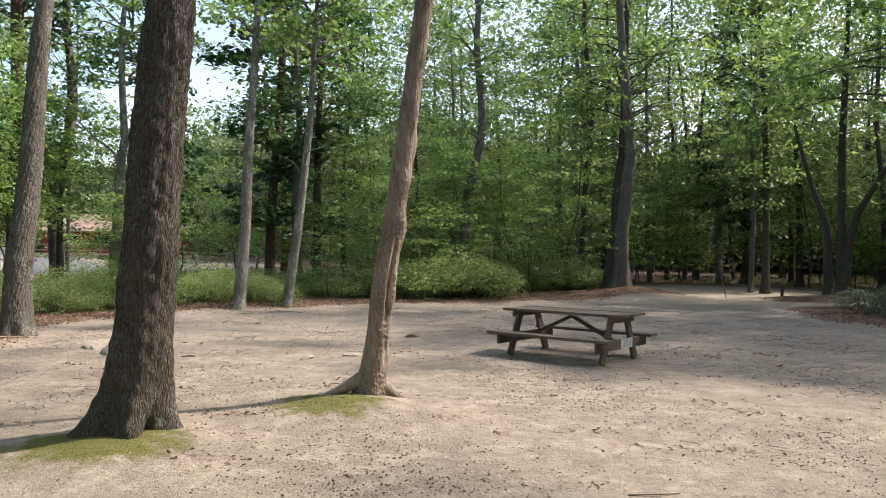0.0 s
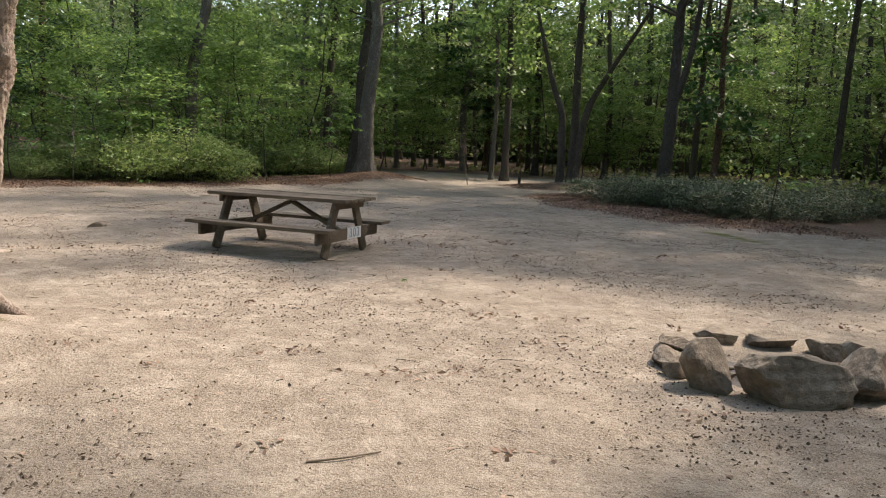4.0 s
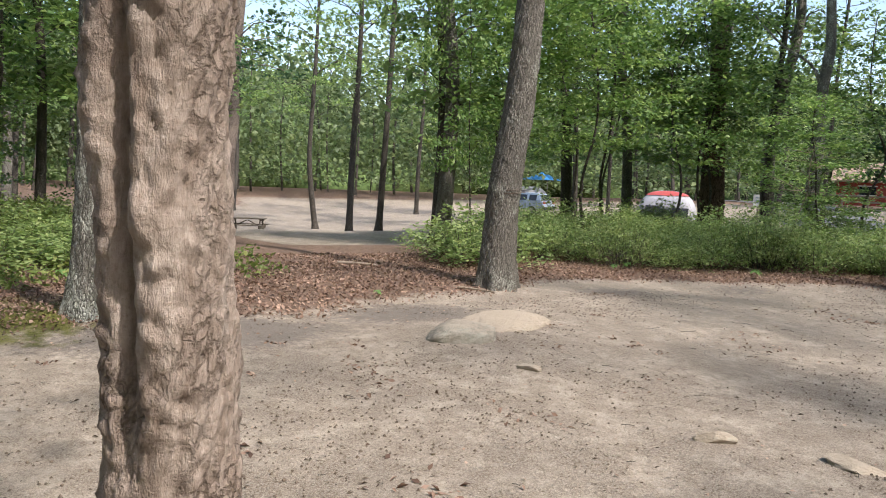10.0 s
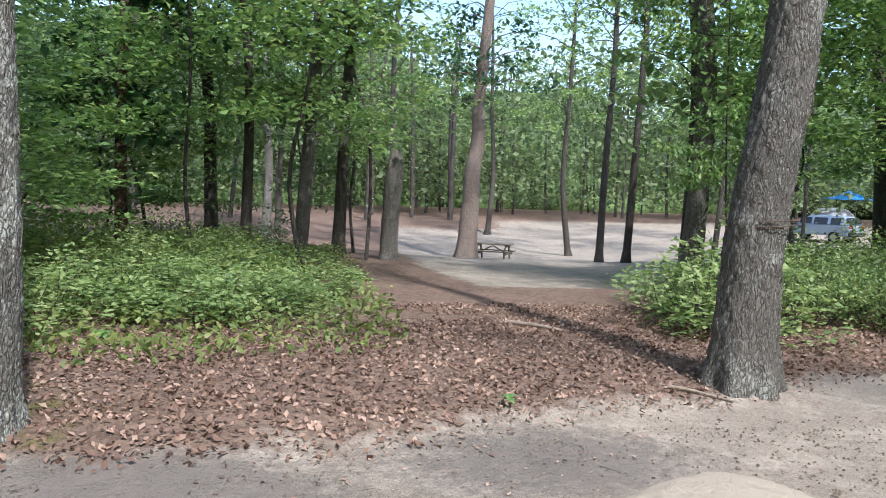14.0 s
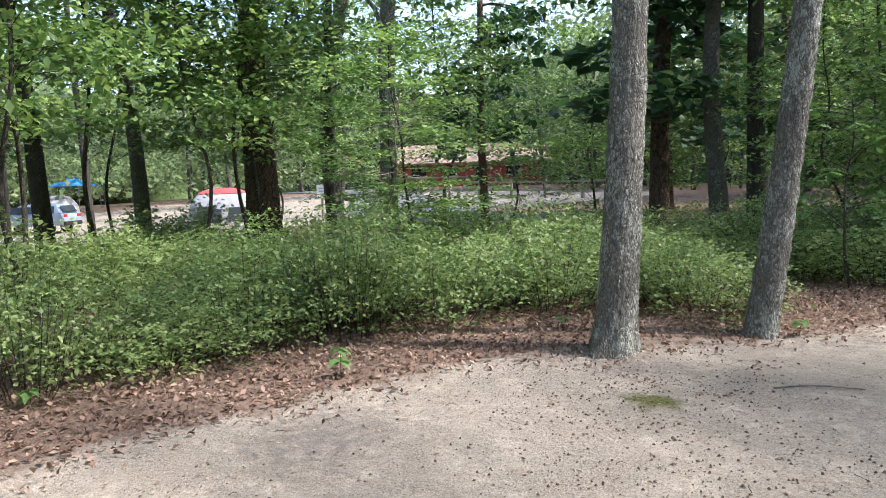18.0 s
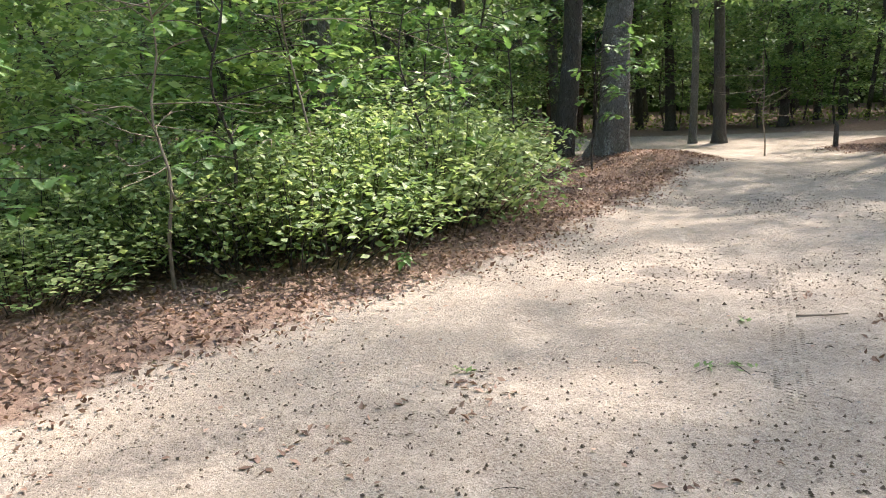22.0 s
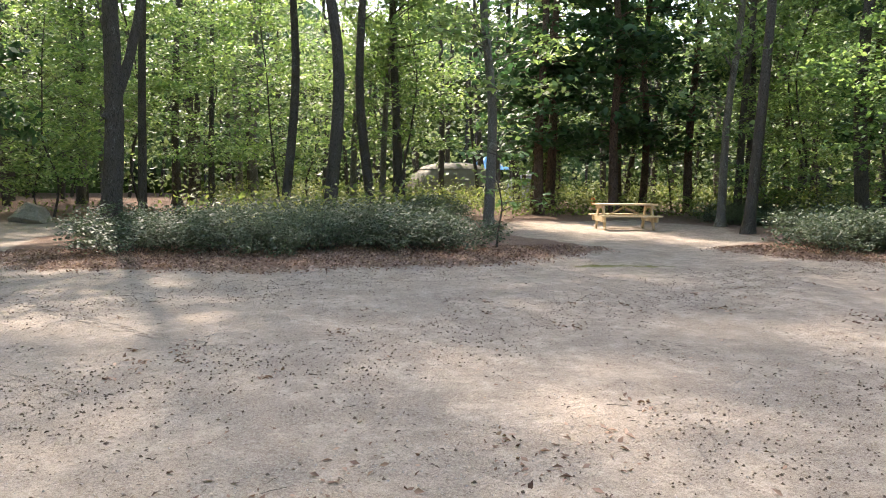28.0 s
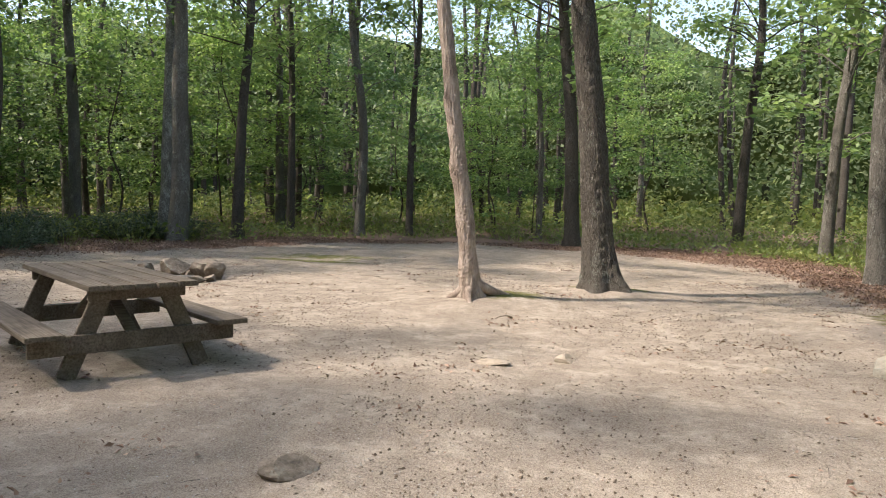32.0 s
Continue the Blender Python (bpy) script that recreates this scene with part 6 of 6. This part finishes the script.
# ---- small plants, sprigs and sticks ----
def seedling(x, y, size, seed):
    r = np.random.default_rng(seed)
    root = thing("seedling", "small bright green oak seedling in the leaf litter", "plant", "seedlings at the edge of the sand")
    root.matrix_basis = pose(x, y, ground_at(x, y), 0, 0, r.uniform(0, 360))
    top = np.array([r.normal(0, 0.03), r.normal(0, 0.03), 0.16 * size])
    part_of("stem", mesh_of("stem", *tube([(0, 0, -0.02), top * 0.5, top], [0.004, 0.003, 0.002], 5, 4), STEM), root)
    for k in range(7):
        a, up = 2.4 * k, r.uniform(-0.1, 0.5)
        ln = 0.13 * size * r.uniform(0.7, 1.1)
        n = 7
        t = np.linspace(0, 1, n)
        w = ln * 0.3 * np.sin(np.pi * t ** 0.8) * (1 + 0.25 * np.sin(t * 15))
        d, side = np.array([math.cos(a), math.sin(a), 0]), np.array([-math.sin(a), math.cos(a), 0])
        mid = top * (0.7 + 0.3 * k / 7) + d * (ln * t)[:, None] + np.array([0, 0, 1]) * (ln * (up * t - 0.6 * t * t))[:, None]
        v = np.stack([mid - side * w[:, None] + np.array([0, 0, 0.2]) * w[:, None], mid, mid + side * w[:, None] + np.array([0, 0, 0.2]) * w[:, None]], 1).reshape(-1, 3)
        part_of("leaf", mesh_of("leaf", v, grid_faces(n, 3, False), LEAF_SEEDLING), root)
    return root


for k, (x, y, q) in enumerate(((-7.16, 18.62, 1.5), (-6.1, 20.7, 1.1), (-4.1, 21.35, 1.3), (-4.62, 21.2, 0.9), (-0.45, 23.6, 1.2), (0.2, 25.2, 1.1), (1.4, 25.8, 1.2), (-7.26, 11.6, 0.9), (-9.99, 7.1, 1.4), (-9.5, 8.4, 1.2), (2.8, 26.8, 1.2), (-8.7, 17.2, 1.2), (-7.4, 19.0, 1.2), (-8.6, 16.8, 1.1), (-0.3, 23.9, 1.0))):
    seedling(x, y, 0.68 * q, 600 + k)


def lobed_leaf(ln):
    """A lobed oak leaf along x, slightly folded."""
    t = np.linspace(0, 1, 10)
    w = ln * np.array([0.012, 0.1, 0.2, 0.1, 0.27, 0.13, 0.3, 0.16, 0.2, 0.01])
    mid = np.stack([ln * t, 0 * t, -0.22 * ln * t * t], -1)
    off = np.stack([0 * t, w, 0.25 * w], -1)
    return np.stack([mid - off * np.array([1, 1, -1]), mid, mid + off], 1).reshape(-1, 3), grid_faces(10, 3, False)


def oak_sapling(x, y, high, seed, tips=16, leaf=0.15, toward=None):
    """A thin young oak with big leaves held level at the ends of its twigs."""
    r = np.random.default_rng(seed)
    root = thing("oak_sapling", "thin young oak with large lobed green leaves", "young tree", "oak saplings at the edge of the sand")
    root.matrix_basis = pose(x, y, ground_at(x, y))
    p, rad = stem((0, 0, -0.1), (r.normal(0, 0.15), r.normal(0, 0.15), high), 0.022, 0.006, 0.05, seed)
    part_of("trunk", mesh_of("trunk", *tube(p, rad, 7, 16), OAK_DARK), root)
    bits = []
    for k in range(tips):
        z = high * r.uniform(0.3, 1.0)
        c = np.array([np.interp(z, p[:, 2], p[:, i]) for i in range(3)])
        a = r.uniform(0, 6.283) if toward is None else toward + r.normal(0, 0.9)
        reach = r.uniform(0.4, 1.1)
        e = c + np.array([math.cos(a) * reach, math.sin(a) * reach, r.uniform(-0.05, 0.3)])
        m = (c + e) / 2 + np.array([0, 0, 0.06])
        part_of("limb", mesh_of("limb", *tube([c, m, e], [0.008, 0.005, 0.003], 5, 4), OAK_DARK), root)
        for j in range(9):
            o = e if j < 6 else m * 0.6 + e * 0.4
            v, f = lobed_leaf(leaf * r.uniform(0.75, 1.15))
            q = np.array(pose(*(o + r.normal(0, 0.025, 3)), r.normal(0, 16), r.normal(6, 14), r.uniform(0, 360)))
            bits.append((v @ q[:3, :3].T + q[:3, 3], f))
    part_of("crown", mesh_of("crown", *joined(bits), LEAF_SEEDLING), root)
    return root


for k, (x, y, high, toward) in enumerate(((5.5, 28.2, 2.3, -1.2), (3.2, 27.0, 2.6, None), (0.6, 25.2, 2.4, None), (-1.6, 24.6, 2.8, None), (-3.6, 24.0, 2.2, None), (1.9, 27.4, 3.2, None), (-0.4, 26.6, 3.4, None), (14.4, 4.6, 2.4, None), (12.6, 14.8, 2.2, None))):
    oak_sapling(x, y, high, 660 + k, 18, 0.15, toward)


def bare_sapling(x, y, high, seed):
    r = np.random.default_rng(seed)
    root = thing("dead_sapling", "thin leafless sapling with pale dry twigs", "young tree")
    root.matrix_basis = pose(x, y, ground_at(x, y))
    p, rad = stem((0, 0, -0.1), (r.normal(0, 0.2), r.normal(0, 0.2), high), 0.02, 0.006, 0.05, seed)
    part_of("trunk", mesh_of("trunk", *tube(p, rad, 6, 14), DEAD_WOOD), root)
    for k in range(16):
        z = high * r.uniform(0.25, 1.0)
        c = np.array([np.interp(z, p[:, 2], p[:, i]) for i in range(3)])
        a, reach = r.uniform(0, 6.283), r.uniform(0.3, 1.1)
        e = c + np.array([math.cos(a) * reach, math.sin(a) * reach, reach * r.uniform(-0.2, 0.5)])
        m = (c + e) / 2 + r.normal(0, 0.08, 3)
        n2 = e + r.normal(0, 0.15, 3)
        part_of("twig", mesh_of("twig", *joined([tube([c, m, e], [0.006, 0.0045, 0.002], 4, 5), tube([m, (m + n2) / 2 + r.normal(0, 0.05, 3), n2], [0.004, 0.003, 0.0015], 4, 4)]), DEAD_WOOD), root)


for k, (x, y, high) in enumerate(((1.6, 26.4, 2.4), (-0.6, 25.0, 2.6), (-2.2, 24.3, 2.4), (0.4, 27.2, 3.0), (-9.4, 22.8, 2.6), (10.9, 28.9, 2.2))):
    bare_sapling(x, y, high, 680 + k)


def sprig(x, y, turn, seed):
    r = np.random.default_rng(seed)
    root = thing("oak_sprig", "fallen sprig of green oak leaves on the sand", "leaf sprig", "fallen green sprigs")
    root.matrix_basis = pose(x, y, ground_at(x, y) + 0.006, 0, 0, turn) @ Matrix.Scale(0.8, 4)
    part_of("twig", mesh_of("twig", *tube([(-0.1, 0, 0.004), (0, 0.01, 0.012), (0.08, 0, 0.008)], [0.003, 0.0025, 0.0015], 5, 4), OAK_DARK), root)
    c = np.stack([r.uniform(-0.02, 0.12, 9), r.normal(0, 0.035, 9), r.uniform(0.006, 0.03, 9)], -1)
    for j, q in enumerate(c):
        part_of("leaf", mesh_of("leaf", *leaves(q[None], 0.06, seed + j, 0.5, 0.3), LEAF_FAR), root)


for k, (x, y) in enumerate(((-0.2, 20.6), (-0.05, 20.5), (-1.2, 21.3), (0.67, 21.1), (2.9, 9.3))):
    sprig(x, y, 67 * k, 640 + k)


def stick(label, pts, r0, seed):
    p = [(x, y, ground_at(x, y) + r0 * 0.7 + dz) for x, y, dz in pts]
    tagged(new("stick", mesh_of("stick", *tube(p, np.linspace(r0, r0 * 0.5, len(p)), 8, 4 * len(p), 0, 0, 0.15, seed), DEAD_WOOD)), label, "stick")


stick("pale bare stick lying by the oak", [(-7.75, 13.0, 0), (-7.6, 13.2, 0.01), (-7.35, 13.4, 0)], 0.018, 1)
stick("pale broken branch on the leaf litter", [(-10.5, 12.5, 0), (-10.2, 12.75, 0.01), (-9.9, 12.95, 0)], 0.03, 2)
stick("curved dark root end in the sand", [(-1.36, 8.86, -0.01), (-1.31, 8.93, 0.03), (-1.22, 8.97, 0.025), (-1.15, 8.97, -0.02)], 0.012, 3)
stick("thin forked branch with dry leaves on the sand", [(-4.2, 19.45, 0), (-3.95, 19.6, 0.01), (-3.65, 19.72, 0.0)], 0.009, 4)
stick("thin twig lying on the sand", [(1.0, 20.95, 0), (1.12, 20.84, 0.008), (1.3, 20.8, 0)], 0.008, 5)
stick("short dead twig on the sand", [(1.25, 5.0, 0), (1.42, 4.98, 0.008), (1.6, 5.02, 0)], 0.008, 6)

# small drifts of bark and leaves on the sand
r = np.random.default_rng(700)
heaps = []
for x, y, w in [(-6.86, 14.77, 0.16), (-4.45, 10.02, 0.14), (-1.3, 21.12, 0.14), (-0.37, 4.25, 0.16), (-1.39, 20.87, 0.12), (-2.29, 20.93, 0.2), (3.6, 12.4, 0.2), (0.9, 14.9, 0.3), (0.2, 15.3, 0.25), (2.2, 16.6, 0.2)] + [(r.uniform(-5.5, 8), r.uniform(2, 22), 0.05 + 0.2 * r.uniform(0, 1) ** 2) for k in range(160)]:
    if open_distance(x, y) < 0.3:
        continue
    m = int(160 * w)
    p = np.stack([x + r.normal(0, w, m), y + r.normal(0, w * 0.6, m), np.zeros(m)], -1)
    p[:, 2] = height(p[:, 0], p[:, 1]) + 0.008
    heaps.append(leaves(p, 0.045, 701 + len(heaps), 0.45, 0.4, 0.6))
tagged(new("bark_drifts", mesh_of("bark_drifts", *joined(heaps), LITTER)), "small drifts of bark bits and dry leaves", "debris", kind="stuff")
